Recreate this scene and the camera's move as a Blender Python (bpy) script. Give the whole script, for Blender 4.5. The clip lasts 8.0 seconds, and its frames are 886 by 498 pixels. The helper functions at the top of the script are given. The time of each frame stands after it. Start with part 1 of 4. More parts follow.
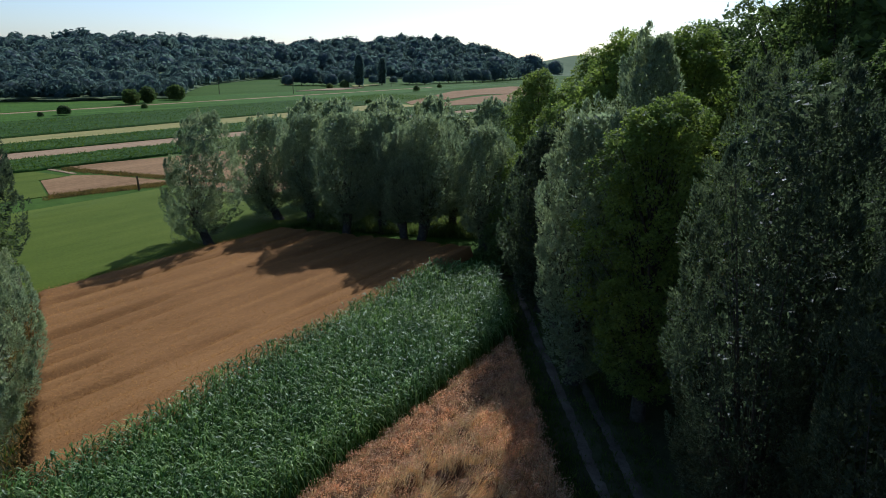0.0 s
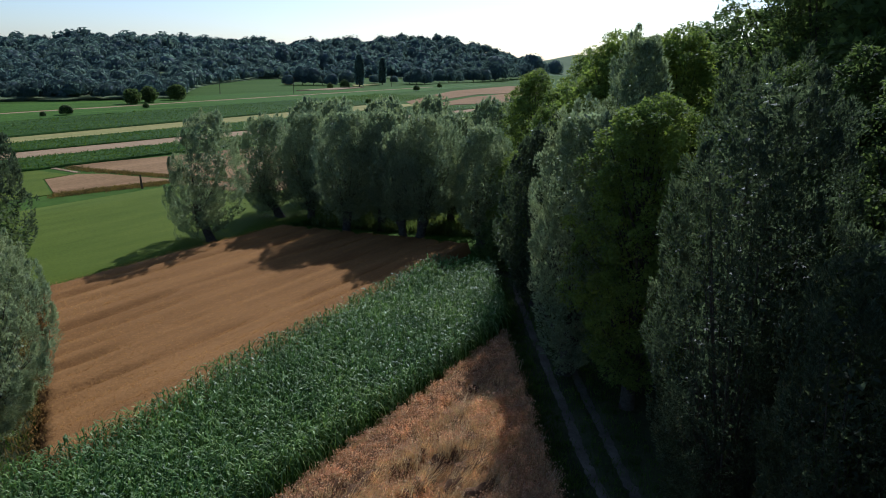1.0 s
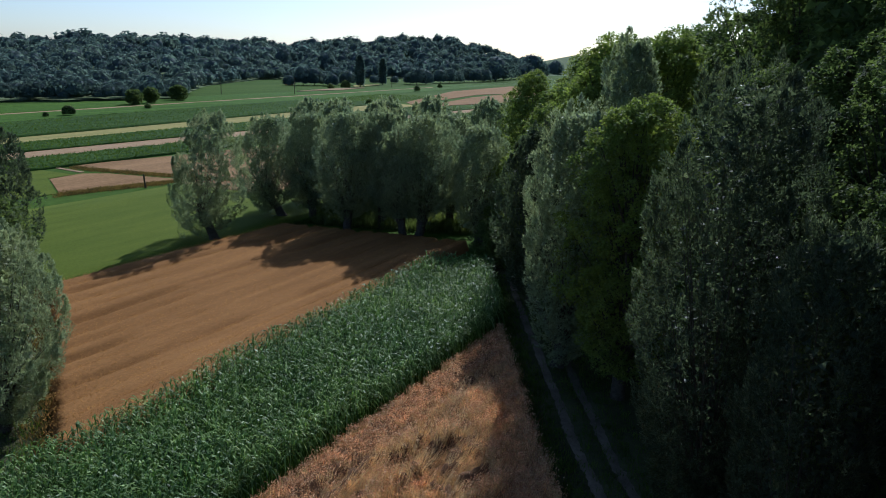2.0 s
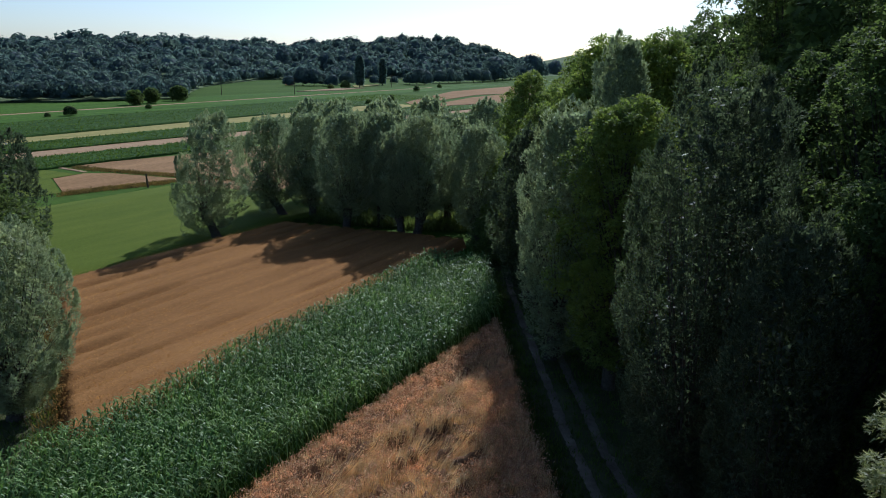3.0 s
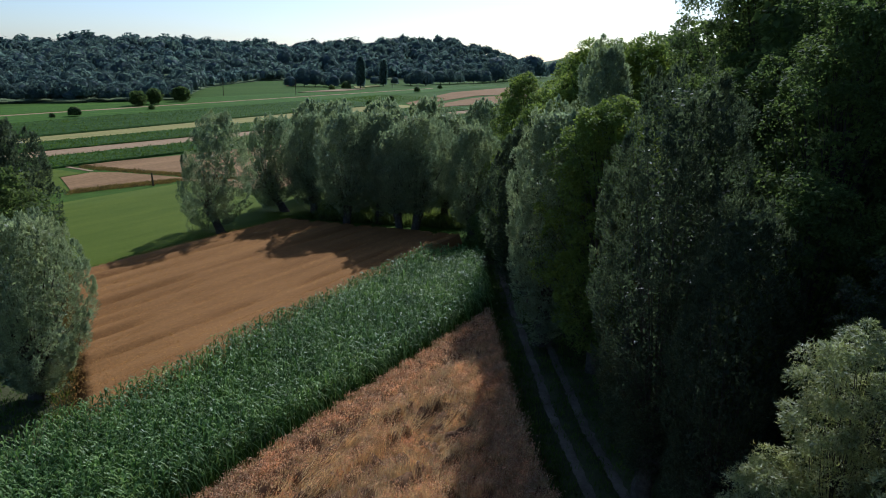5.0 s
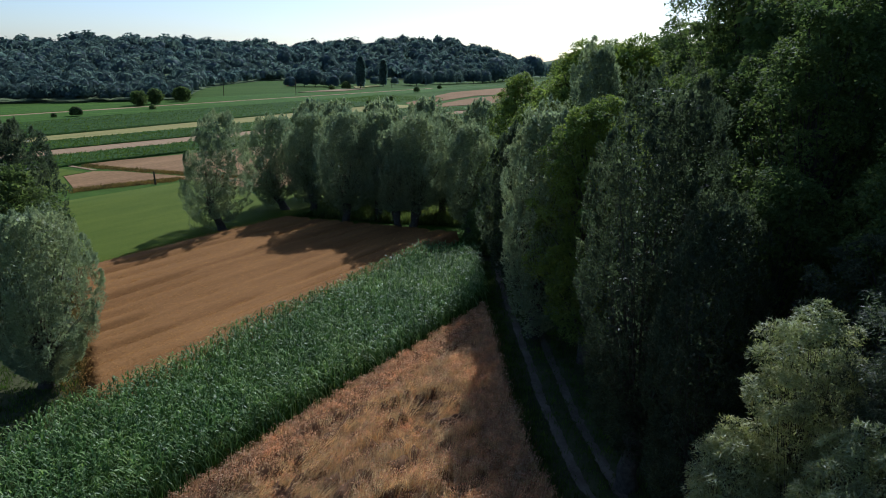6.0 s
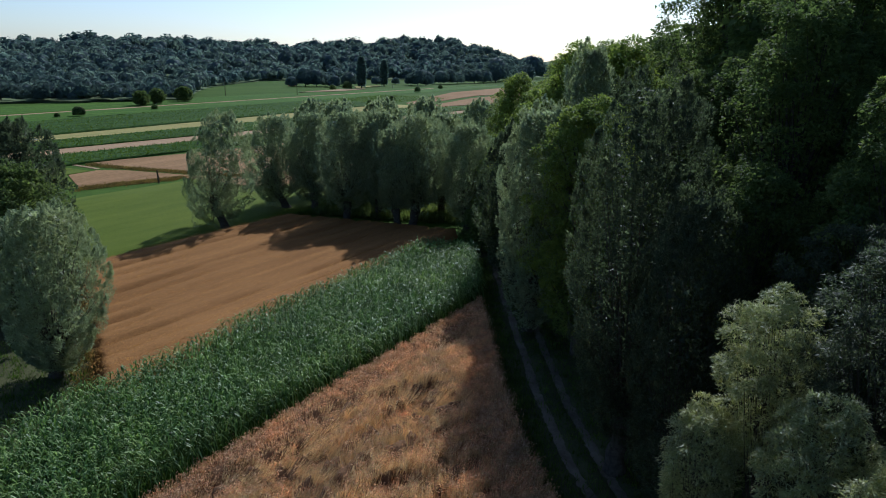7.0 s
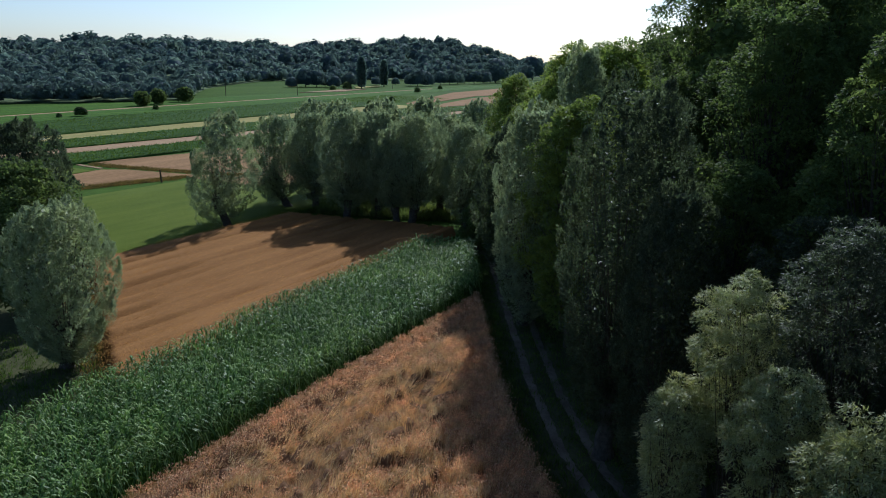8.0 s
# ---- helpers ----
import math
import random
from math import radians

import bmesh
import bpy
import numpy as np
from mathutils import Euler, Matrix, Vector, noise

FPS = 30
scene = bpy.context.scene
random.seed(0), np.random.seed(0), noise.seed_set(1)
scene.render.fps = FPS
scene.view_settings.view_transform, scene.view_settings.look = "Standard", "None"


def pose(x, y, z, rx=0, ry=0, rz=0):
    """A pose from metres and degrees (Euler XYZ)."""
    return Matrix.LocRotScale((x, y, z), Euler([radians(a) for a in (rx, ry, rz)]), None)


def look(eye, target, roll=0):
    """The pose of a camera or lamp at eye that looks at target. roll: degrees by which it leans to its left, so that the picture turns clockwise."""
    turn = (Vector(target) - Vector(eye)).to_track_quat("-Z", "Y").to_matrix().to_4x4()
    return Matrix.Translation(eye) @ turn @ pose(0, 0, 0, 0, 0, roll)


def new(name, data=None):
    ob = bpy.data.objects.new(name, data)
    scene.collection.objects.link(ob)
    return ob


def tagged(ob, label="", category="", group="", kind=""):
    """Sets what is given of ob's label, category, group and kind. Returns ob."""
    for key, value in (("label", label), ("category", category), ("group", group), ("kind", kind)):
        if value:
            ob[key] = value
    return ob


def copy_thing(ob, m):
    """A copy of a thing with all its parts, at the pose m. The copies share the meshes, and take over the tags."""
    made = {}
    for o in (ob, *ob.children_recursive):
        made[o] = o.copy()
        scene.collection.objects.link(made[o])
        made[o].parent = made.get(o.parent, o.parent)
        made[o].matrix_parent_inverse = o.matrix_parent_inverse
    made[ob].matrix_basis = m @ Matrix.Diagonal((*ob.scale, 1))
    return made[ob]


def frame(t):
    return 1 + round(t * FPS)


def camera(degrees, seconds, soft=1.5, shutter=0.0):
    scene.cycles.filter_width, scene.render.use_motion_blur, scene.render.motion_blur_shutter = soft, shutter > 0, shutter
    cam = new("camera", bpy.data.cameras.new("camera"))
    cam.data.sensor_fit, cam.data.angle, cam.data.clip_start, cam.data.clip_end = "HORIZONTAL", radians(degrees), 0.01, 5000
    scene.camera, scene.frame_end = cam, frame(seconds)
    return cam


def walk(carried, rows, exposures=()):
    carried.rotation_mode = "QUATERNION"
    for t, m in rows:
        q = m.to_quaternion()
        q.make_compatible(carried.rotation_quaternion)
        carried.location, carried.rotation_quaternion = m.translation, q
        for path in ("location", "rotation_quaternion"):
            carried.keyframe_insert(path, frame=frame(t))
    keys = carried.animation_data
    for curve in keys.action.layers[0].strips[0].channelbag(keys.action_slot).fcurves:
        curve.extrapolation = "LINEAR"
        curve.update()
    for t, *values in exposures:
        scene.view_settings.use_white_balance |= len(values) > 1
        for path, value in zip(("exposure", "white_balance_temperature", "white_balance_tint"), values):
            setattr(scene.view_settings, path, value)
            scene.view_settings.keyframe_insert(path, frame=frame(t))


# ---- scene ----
cam = camera(64.6, 8.0, 1.0)
PATH = [
    (0, (0.116, -0.06, 16.438), (0.07, 1.873, 15.924), 1.4),
    (0.5, (0.227, -0.67, 16.472), (0.181, 1.263, 15.959), 1.5),
    (1, (0.358, -1.309, 16.531), (0.311, 0.623, 16.016), 1.4),
    (1.5, (0.464, -1.916, 16.569), (0.415, 0.016, 16.055), 1.4),
    (3, (0.826, -3.825, 16.706), (0.777, -1.893, 16.192), 1.3),
    (3.5, (0.939, -4.365, 16.743), (0.889, -2.433, 16.229), 1.3),
    (4, (1.081, -4.959, 16.768), (1.031, -3.027, 16.255), 1.3),
    (4.5, (1.199, -5.551, 16.795), (1.147, -3.618, 16.283), 1.3),
    (6, (1.608, -7.514, 16.869), (1.556, -5.581, 16.357), 1.3),
    (6.5, (1.753, -8.138, 16.883), (1.699, -6.205, 16.372), 1.3),
    (7, (1.879, -8.801, 16.904), (1.824, -6.868, 16.392), 1.3),
    (7.5, (1.976, -9.464, 16.939), (1.921, -7.532, 16.427), 1.2),
    (8, (2.086, -10.192, 16.983), (2.031, -8.259, 16.472), 1.3),
]
walk(cam, [(t, look(eye, target, roll)) for t, eye, target, roll in PATH],
     [(0, -0.08, 5270, 9), (8, -0.08, 5270, 9)])

# ---- world, sun, exposure ----
SUN_AZ, SUN_EL = radians(12.0), radians(36.0)      # azimuth east of +y
world = bpy.data.worlds.new("world")
scene.world = world
world.use_nodes = True
wn = world.node_tree.nodes
sky = wn.new("ShaderNodeTexSky")
sky.sky_type, sky.sun_disc = "NISHITA", False
sky.sun_elevation, sky.sun_rotation = SUN_EL, SUN_AZ
sky.air_density, sky.dust_density, sky.ozone_density = 0.85, 0.9, 2.0
world.node_tree.links.new(sky.outputs[0], wn["Background"].inputs[0])
wn["Background"].inputs[1].default_value = 0.106
sun = new("sun", bpy.data.lights.new("sun", "SUN"))
sun.data.energy, sun.data.angle, sun.data.color = 4.8, radians(0.6), (1.0, 0.95, 0.87)
to_sun = Vector((math.sin(SUN_AZ) * math.cos(SUN_EL), math.cos(SUN_AZ) * math.cos(SUN_EL), math.sin(SUN_EL)))
sun.matrix_world = look(to_sun * 100, (0, 0, 0))

# ---- materials ----


def mat(name, build):
    m = bpy.data.materials.new(name)
    m.use_nodes = True
    t = m.node_tree
    build(t, t.nodes["Principled BSDF"], t.nodes["Material Output"])
    return m


def ramp(t, fac, stops):
    n = t.nodes.new("ShaderNodeValToRGB")
    el = n.color_ramp.elements
    while len(el) < len(stops):
        el.new(0.5)
    for e, (p, c) in zip(el, stops):
        e.position, e.color = p, (*c, 1)
    t.links.new(fac, n.inputs[0])
    return n.outputs[0]


def noise_tex(t, scale, detail=4, rough=0.6, stretch=None):
    n = t.nodes.new("ShaderNodeTexNoise")
    n.inputs["Scale"].default_value, n.inputs["Detail"].default_value = scale, detail
    n.inputs["Roughness"].default_value = rough
    g = t.nodes.new("ShaderNodeNewGeometry")
    src = g.outputs["Position"]
    if stretch:
        mp = t.nodes.new("ShaderNodeMapping")
        mp.vector_type = "TEXTURE"
        mp.inputs["Rotation"].default_value = (0, 0, -stretch[0])
        mp.inputs["Scale"].default_value = [1 / k for k in stretch[1]]
        t.links.new(src, mp.inputs[0])
        src = mp.outputs[0]
    t.links.new(src, n.inputs["Vector"])
    return n.outputs["Fac"]


def mixc(t, a, b, fac, mode="MIX"):
    n = t.nodes.new("ShaderNodeMix")
    n.data_type, n.blend_type = "RGBA", mode
    for sock, v in ((n.inputs[6], a), (n.inputs[7], b), (n.inputs[0], fac)):
        if hasattr(v, "is_linked"):
            t.links.new(v, sock)
        else:
            sock.default_value = (*v, 1) if isinstance(v, tuple) else v
    return n.outputs[2]


def bump(t, bsdf, height, strength, dist):
    b = t.nodes.new("ShaderNodeBump")
    b.inputs["Strength"].default_value, b.inputs["Distance"].default_value = strength, dist
    t.links.new(height, b.inputs["Height"])
    t.links.new(b.outputs[0], bsdf.inputs["Normal"])


def leaf_mat(name, dark, mid, light, rough=0.5, trans=0.35, patch=0.35, spec=0.22, glow=(1.1, 1.2, 0.65), stretch=None, deep=0.72, tuft=1.5, even=0.5, depth=0.25):
    """Foliage: every leaf a tone of its own, tufts and patches of lighter growth, some light passing through."""
    dark = tuple(a * (1 - even) + b * even for a, b in zip(dark, mid))
    light = tuple(a * (1 - even) + b * even for a, b in zip(light, mid))

    def build(t, bsdf, out):
        g = t.nodes.new("ShaderNodeNewGeometry")
        own = ramp(t, g.outputs["Random Per Island"], [(0.0, dark), (0.55, mid), (1.0, light)])
        p = ramp(t, noise_tex(t, patch, 3, 0.6, stretch), [(0.35, (deep, deep + 0.06, deep + 0.08)), (0.65, (1.15, 1.1, 0.95))])
        q = ramp(t, noise_tex(t, tuft, 2, 0.5), [(0.36, (1 - depth, 1 - 0.92 * depth, 1 - 0.85 * depth)), (0.64, (1 + depth, 1 + 0.92 * depth, 1 + 0.7 * depth))])
        col = mixc(t, mixc(t, own, p, 1.0, "MULTIPLY"), q, 1.0, "MULTIPLY")
        t.links.new(col, bsdf.inputs["Base Color"])
        bsdf.inputs["Roughness"].default_value = rough
        bsdf.inputs["Specular IOR Level"].default_value = spec
        tr = t.nodes.new("ShaderNodeBsdfTranslucent")
        warm = mixc(t, col, glow, 1.0, "MULTIPLY")
        t.links.new(warm, tr.inputs["Color"])
        mx = t.nodes.new("ShaderNodeMixShader")
        mx.inputs[0].default_value = trans
        t.links.new(bsdf.outputs[0], mx.inputs[1])
        t.links.new(tr.outputs[0], mx.inputs[2])
        t.links.new(mx.outputs[0], out.inputs[0])
    return mat(name, build)


def soil_mat(name, stops, scale, stretch=None, bumpd=0.05, rough=0.95, fine=6.0, grit=0.25):
    """Ground cover: two scales of tone and a fine relief."""
    def build(t, bsdf, out):
        big = ramp(t, noise_tex(t, scale, 5, 0.6, stretch), stops)
        small = noise_tex(t, fine, 5, 0.7)
        sm = ramp(t, small, [(0.3, (1 - grit,) * 3), (0.7, (1 + 0.8 * grit,) * 3)])
        t.links.new(mixc(t, big, sm, 1.0, "MULTIPLY"), bsdf.inputs["Base Color"])
        bsdf.inputs["Roughness"].default_value = rough
        bsdf.inputs["Specular IOR Level"].default_value = 0.04
        bump(t, bsdf, small, 0.6, bumpd)
    return mat(name, build)


ROW = math.atan2(0.883, 0.47)                       # the fields' long direction
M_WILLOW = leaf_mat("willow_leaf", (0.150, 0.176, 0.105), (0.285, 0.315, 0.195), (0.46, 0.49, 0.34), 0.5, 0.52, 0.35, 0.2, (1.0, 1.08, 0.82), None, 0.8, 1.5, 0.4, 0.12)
# the willow leaf again, with the wood's shade put into a darker colour
M_WILLOW_SHADED = leaf_mat("shaded_willow_leaf", (0.041, 0.053, 0.032), (0.071, 0.088, 0.055), (0.185, 0.21, 0.145), 0.5, 0.60, 0.35, 0.25, (1.0, 1.08, 0.8), None, 0.76, 1.5, 0.4, 0.16)
M_OSIER = leaf_mat("osier_leaf", (0.18, 0.190, 0.080), (0.34, 0.350, 0.165), (0.60, 0.60, 0.40), 0.5, 0.48, 0.6, 0.3, (1.05, 1.1, 0.75))
M_BROAD = leaf_mat("broad_leaf", (0.135, 0.178, 0.044), (0.210, 0.268, 0.068), (0.31, 0.37, 0.11), 0.6, 0.54, 0.35, 0.12, (1.1, 1.12, 0.75))
M_BROAD_DARK = leaf_mat("dark_leaf", (0.068, 0.095, 0.031), (0.120, 0.160, 0.054), (0.21, 0.26, 0.095), 0.65, 0.56, 0.5, 0.08, (1.05, 1.1, 0.8))
# far leaves: distance haze is mixed into this pale bluish green
M_HAZY_WOODS = leaf_mat("hazy_woodland_leaf", (0.100, 0.136, 0.146), (0.120, 0.157, 0.161), (0.140, 0.180, 0.172), 0.95, 0.65, 0.02, 0.02, (1.0, 1.1, 0.9), None, 0.8, 0.15)
M_CORN = leaf_mat("corn_leaf", (0.036, 0.072, 0.018), (0.140, 0.230, 0.066), (0.36, 0.47, 0.20), 0.45, 0.40, 0.25, 0.20, (1.05, 1.12, 0.72), None, 0.8, 0.9, 0.2)
M_GRASS = leaf_mat("grass_blade", (0.05, 0.085, 0.016), (0.085, 0.13, 0.026), (0.16, 0.18, 0.055), 0.7, 0.4, 0.35, 0.1)
M_REED = leaf_mat("reed", (0.10, 0.125, 0.045), (0.155, 0.18, 0.07), (0.26, 0.27, 0.12), 0.7, 0.5, 0.35, 0.1)
M_WHEAT = leaf_mat("wheat_ear", (0.40, 0.194, 0.108), (0.70, 0.372, 0.218), (0.95, 0.67, 0.45), 0.7, 0.36, 0.8, 0.1, (1.0, 1.0, 0.9), (-ROW, (0.45, 1.5, 1)), 0.80, 2.5, 0.0)
M_STRAW = leaf_mat("straw", (0.46, 0.280, 0.130), (0.76, 0.52, 0.270), (0.93, 0.74, 0.45), 0.6, 0.36, 0.8, 0.15, (1.0, 1.0, 0.9), (-ROW, (0.45, 1.5, 1)), 0.84, 2.5, 0.0)
M_GRAIN = leaf_mat("grain", (0.34, 0.172, 0.058), (0.42, 0.222, 0.078), (0.54, 0.31, 0.12), 0.8, 0.6, 0.45, 0.05, (1.0, 1.0, 0.9), (-ROW, (0.12, 1.5, 1)), 0.82, 2.0, 0.2)
M_DRY = leaf_mat("dry_grass", (0.13, 0.085, 0.035), (0.18, 0.12, 0.052), (0.26, 0.18, 0.085), 0.7, 0.35, 0.4, 0.1)
M_BARK = soil_mat("bark", [(0.3, (0.045, 0.038, 0.03)), (0.7, (0.11, 0.095, 0.075))], 5.0, None, 0.04, 0.9, 22)
M_MEADOW = soil_mat("meadow_grass", [(0.30, (0.076, 0.104, 0.012)), (0.7, (0.112, 0.138, 0.018))], 0.22, (-ROW, (0.35, 2.0, 1)), 0.06, 0.9, 5)
M_ROUGH = soil_mat("rough_grass", [(0.3, (0.042, 0.048, 0.022)), (0.7, (0.090, 0.090, 0.040))], 0.3, None, 0.08, 0.95, 5)
# matted straw, its brown darkened to paint in shade between the stalks
M_WHEATBED_SHADED = soil_mat("wheat_bed", [(0.3, (0.11, 0.060, 0.032)), (0.7, (0.20, 0.112, 0.060))], 0.5, (-ROW, (0.3, 2.5, 1)), 0.10, 0.9, 9)
M_DIRT = soil_mat("track_dirt", [(0.3, (0.085, 0.070, 0.050)), (0.7, (0.210, 0.172, 0.122))], 0.7, None, 0.03, 0.95, 10)
M_STUBBLE = soil_mat("stubble", [(0.3, (0.21, 0.12, 0.055)), (0.7, (0.32, 0.19, 0.090))], 0.12, (-ROW, (0.2, 2.5, 1)), 0.06, 0.95, 1.6)
M_PALE = soil_mat("pale_stubble", [(0.3, (0.29, 0.19, 0.105)), (0.7, (0.40, 0.27, 0.155))], 0.12, (-ROW, (0.2, 2.5, 1)), 0.06, 0.95, 1.6)
M_YELLOW = soil_mat("ripening_grain", [(0.3, (0.24, 0.22, 0.075)), (0.7, (0.34, 0.28, 0.10))], 0.10, (-ROW, (0.2, 2.5, 1)), 0.06, 0.95, 1.6)
M_CROP = soil_mat("leafy_crop", [(0.3, (0.024, 0.056, 0.009)), (0.7, (0.056, 0.100, 0.018))], 0.10, (-ROW, (0.15, 3.0, 1)), 0.25, 0.9, 1.4, 0.5)
M_CROP_LIGHT = soil_mat("light_crop", [(0.3, (0.036, 0.082, 0.010)), (0.7, (0.082, 0.146, 0.018))], 0.10, (-ROW, (0.10, 4.0, 1)), 0.25, 0.9, 0.8, 0.35)
# hill grass greyed and paled, haze painted into its colour
M_HAZY_PASTURE = soil_mat("hazy_hill_pasture", [(0.3, (0.10, 0.135, 0.060)), (0.7, (0.145, 0.175, 0.085))], 0.012, None, 0.2, 0.95, 0.5)
M_PLAIN = soil_mat("valley_grass", [(0.3, (0.040, 0.080, 0.010)), (0.7, (0.072, 0.116, 0.016))], 0.012, (-ROW, (0.3, 3.0, 1)), 0.2, 0.95, 0.5)


def foliage_mat(name, dark, mid, light, scale, depth):
    """Massed leaves too deep in a crown to be told apart: leaf-sized cells, each with its own tone, tilted by a strong relief."""
    def build(t, bsdf, out):
        g = t.nodes.new("ShaderNodeNewGeometry")
        v = t.nodes.new("ShaderNodeTexVoronoi")
        v.inputs["Scale"].default_value, v.inputs["Randomness"].default_value = scale, 1.0
        t.links.new(g.outputs["Position"], v.inputs["Vector"])
        sep = t.nodes.new("ShaderNodeSeparateColor")
        t.links.new(v.outputs["Color"], sep.inputs[0])
        own = ramp(t, sep.outputs[0], [(0.0, dark), (0.6, mid), (1.0, light)])
        big = ramp(t, noise_tex(t, scale * 0.12, 4), [(0.35, (0.65, 0.68, 0.7)), (0.65, (1.2, 1.15, 1.05))])
        t.links.new(mixc(t, own, big, 1.0, "MULTIPLY"), bsdf.inputs["Base Color"])
        bsdf.inputs["Roughness"].default_value = 0.8
        bsdf.inputs["Specular IOR Level"].default_value = 0.1
        w = t.nodes.new("ShaderNodeMath")
        w.operation = "MULTIPLY"
        t.links.new(v.outputs["Distance"], w.inputs[0])
        t.links.new(sep.outputs[1], w.inputs[1])
        bump(t, bsdf, w.outputs[0], 1.0, depth)
        tr = t.nodes.new("ShaderNodeBsdfTranslucent")
        t.links.new(bsdf.inputs["Base Color"].links[0].from_socket, tr.inputs["Color"])
        mx = t.nodes.new("ShaderNodeMixShader")
        mx.inputs[0].default_value = 0.4
        t.links.new(bsdf.outputs[0], mx.inputs[1])
        t.links.new(tr.outputs[0], mx.inputs[2])
        t.links.new(mx.outputs[0], out.inputs[0])
    return mat(name, build)


# crown bodies of the far trees, coloured bluish in place of haze
M_HAZY_CANOPY = foliage_mat("canopy", (0.104, 0.140, 0.152), (0.124, 0.163, 0.170), (0.146, 0.187, 0.184), 0.9, 0.3)
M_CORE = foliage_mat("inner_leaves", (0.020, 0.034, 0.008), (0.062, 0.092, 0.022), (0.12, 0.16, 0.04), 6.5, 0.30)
M_GRAINBED = soil_mat("grain_bed", [(0.35, (0.210, 0.100, 0.034)), (0.65, (0.300, 0.152, 0.054))], 0.45, (-ROW, (0.12, 1.5, 1)), 0.06, 0.9, 9)
M_POST = soil_mat("old_wood", [(0.3, (0.06, 0.045, 0.03)), (0.7, (0.12, 0.09, 0.06))], 4, None, 0.02, 0.9, 20)

# ---- mesh helpers ----


def mesh(name, verts, faces, material, smooth=False):
    """A mesh from arrays; faces all have the same number of corners."""
    verts, faces = np.asarray(verts, dtype=np.float32), np.asarray(faces, dtype=np.int32)
    me = bpy.data.meshes.new(name)
    me.vertices.add(len(verts))
    me.vertices.foreach_set("co", verts.ravel())
    k = faces.shape[1]
    me.loops.add(faces.size)
    me.loops.foreach_set("vertex_index", faces.ravel())
    me.polygons.add(len(faces))
    me.polygons.foreach_set("loop_start", np.arange(0, faces.size, k, dtype=np.int32))
    me.polygons.foreach_set("use_smooth", np.full(len(faces), smooth))
    me.materials.append(material)
    me.update(calc_edges=True)
    return me


def part(name, me, parent, label=""):
    ob = new(name, me)
    ob.parent = parent
    return tagged(ob, label)


def unit(v):
    return v / np.maximum(np.linalg.norm(v, axis=-1, keepdims=True), 1e-9)


def leaves(p, axis, rng, length, width, flat=None, sag=0.0, loose=0.55):
    """Pointed leaf blades: base p, direction axis, as one quad each. flat: the blade's preferred normal."""
    n = len(p)
    axis = unit(axis)
    nn = rng.normal(size=(n, 3)) if flat is None else flat + loose * rng.normal(size=(n, 3))
    side = unit(np.cross(axis, nn))
    length = np.asarray(length).reshape(-1, 1) * np.ones((n, 1))
    width = np.asarray(width).reshape(-1, 1) * np.ones((n, 1))
    tip = p + axis * length
    tip[:, 2] -= sag * length[:, 0]
    mid = p + axis * length * 0.45
    v = np.stack([p, mid - side * width / 2, tip, mid + side * width / 2], axis=1).reshape(-1, 3)
    return v, np.arange(4 * n).reshape(n, 4)


def blades(p, axis, normal, length, width):
    """Slim pointed leaves, one triangle each, lying across their normal."""
    n = len(p)
    axis = unit(axis)
    side = unit(np.cross(axis, normal)) * (np.asarray(width).reshape(-1, 1) * np.ones((n, 1))) / 2
    tip = p + axis * (np.asarray(length).reshape(-1, 1) * np.ones((n, 1)))
    return np.stack([p - side, p + side, tip], axis=1).reshape(-1, 3), np.arange(3 * n).reshape(n, 3)


def puffs(rng, centre, radius, way, stretch, per, outward, seed, taper=0.0):
    """Leaf places over the outer side of many tufts, with the direction out of each tuft.
    way: the tufts' long axes; stretch: their length over their width."""
    n = len(centre)
    d = unit(rng.normal(size=(n, per, 3)) + 0.75 * outward[:, None])
    knob = 1 + 0.22 * lumps((d * 2.6 + centre[:, None] * 3.1).reshape(-1, 3), seed, 1.5).reshape(n, per)
    r = radius[:, None] * knob * (0.62 + 0.42 * rng.random((n, per)) ** 0.6)
    off = d * r[..., None]
    along = (d * way[:, None]).sum(-1, keepdims=True)
    off = off * (1 - taper * np.maximum(along, 0)) + way[:, None] * (off * way[:, None]).sum(-1, keepdims=True) * (stretch - 1)
    return (centre[:, None] + off).reshape(-1, 3), d.reshape(-1, 3)


def join(bits):
    vs, fs, k = [], [], 0
    for v, f in bits:
        vs.append(v), fs.append(f + k)
        k += len(v)
    return np.concatenate(vs), np.concatenate(fs)


def tube(points, radii, sides=6):
    """A tapered limb along points."""
    pts = np.asarray(points, dtype=float)
    m = len(pts)
    d = unit(np.gradient(pts, axis=0))
    ref = np.where(np.abs(d[:, 2:3]) > 0.9, np.array([[1.0, 0, 0]]), np.array([[0, 0, 1.0]]))
    a = unit(np.cross(d, ref))
    b = np.cross(d, a)
    ang = np.linspace(0, 2 * math.pi, sides, endpoint=False)
    r = np.asarray(radii, dtype=float).reshape(m, 1, 1)
    v = pts[:, None] + r * (np.cos(ang)[None, :, None] * a[:, None] + np.sin(ang)[None, :, None] * b[:, None])
    i, j = np.meshgrid(np.arange(m - 1), np.arange(sides), indexing="ij")
    j2 = (j + 1) % sides
    f = np.stack([i * sides + j, i * sides + j2, (i + 1) * sides + j2, (i + 1) * sides + j], axis=-1).reshape(-1, 4)
    return v.reshape(-1, 3), f


def bez(a, b, c, t):
    t = t.reshape(-1, 1)
    return a * (1 - t) ** 2 + 2 * b * t * (1 - t) + c * t ** 2


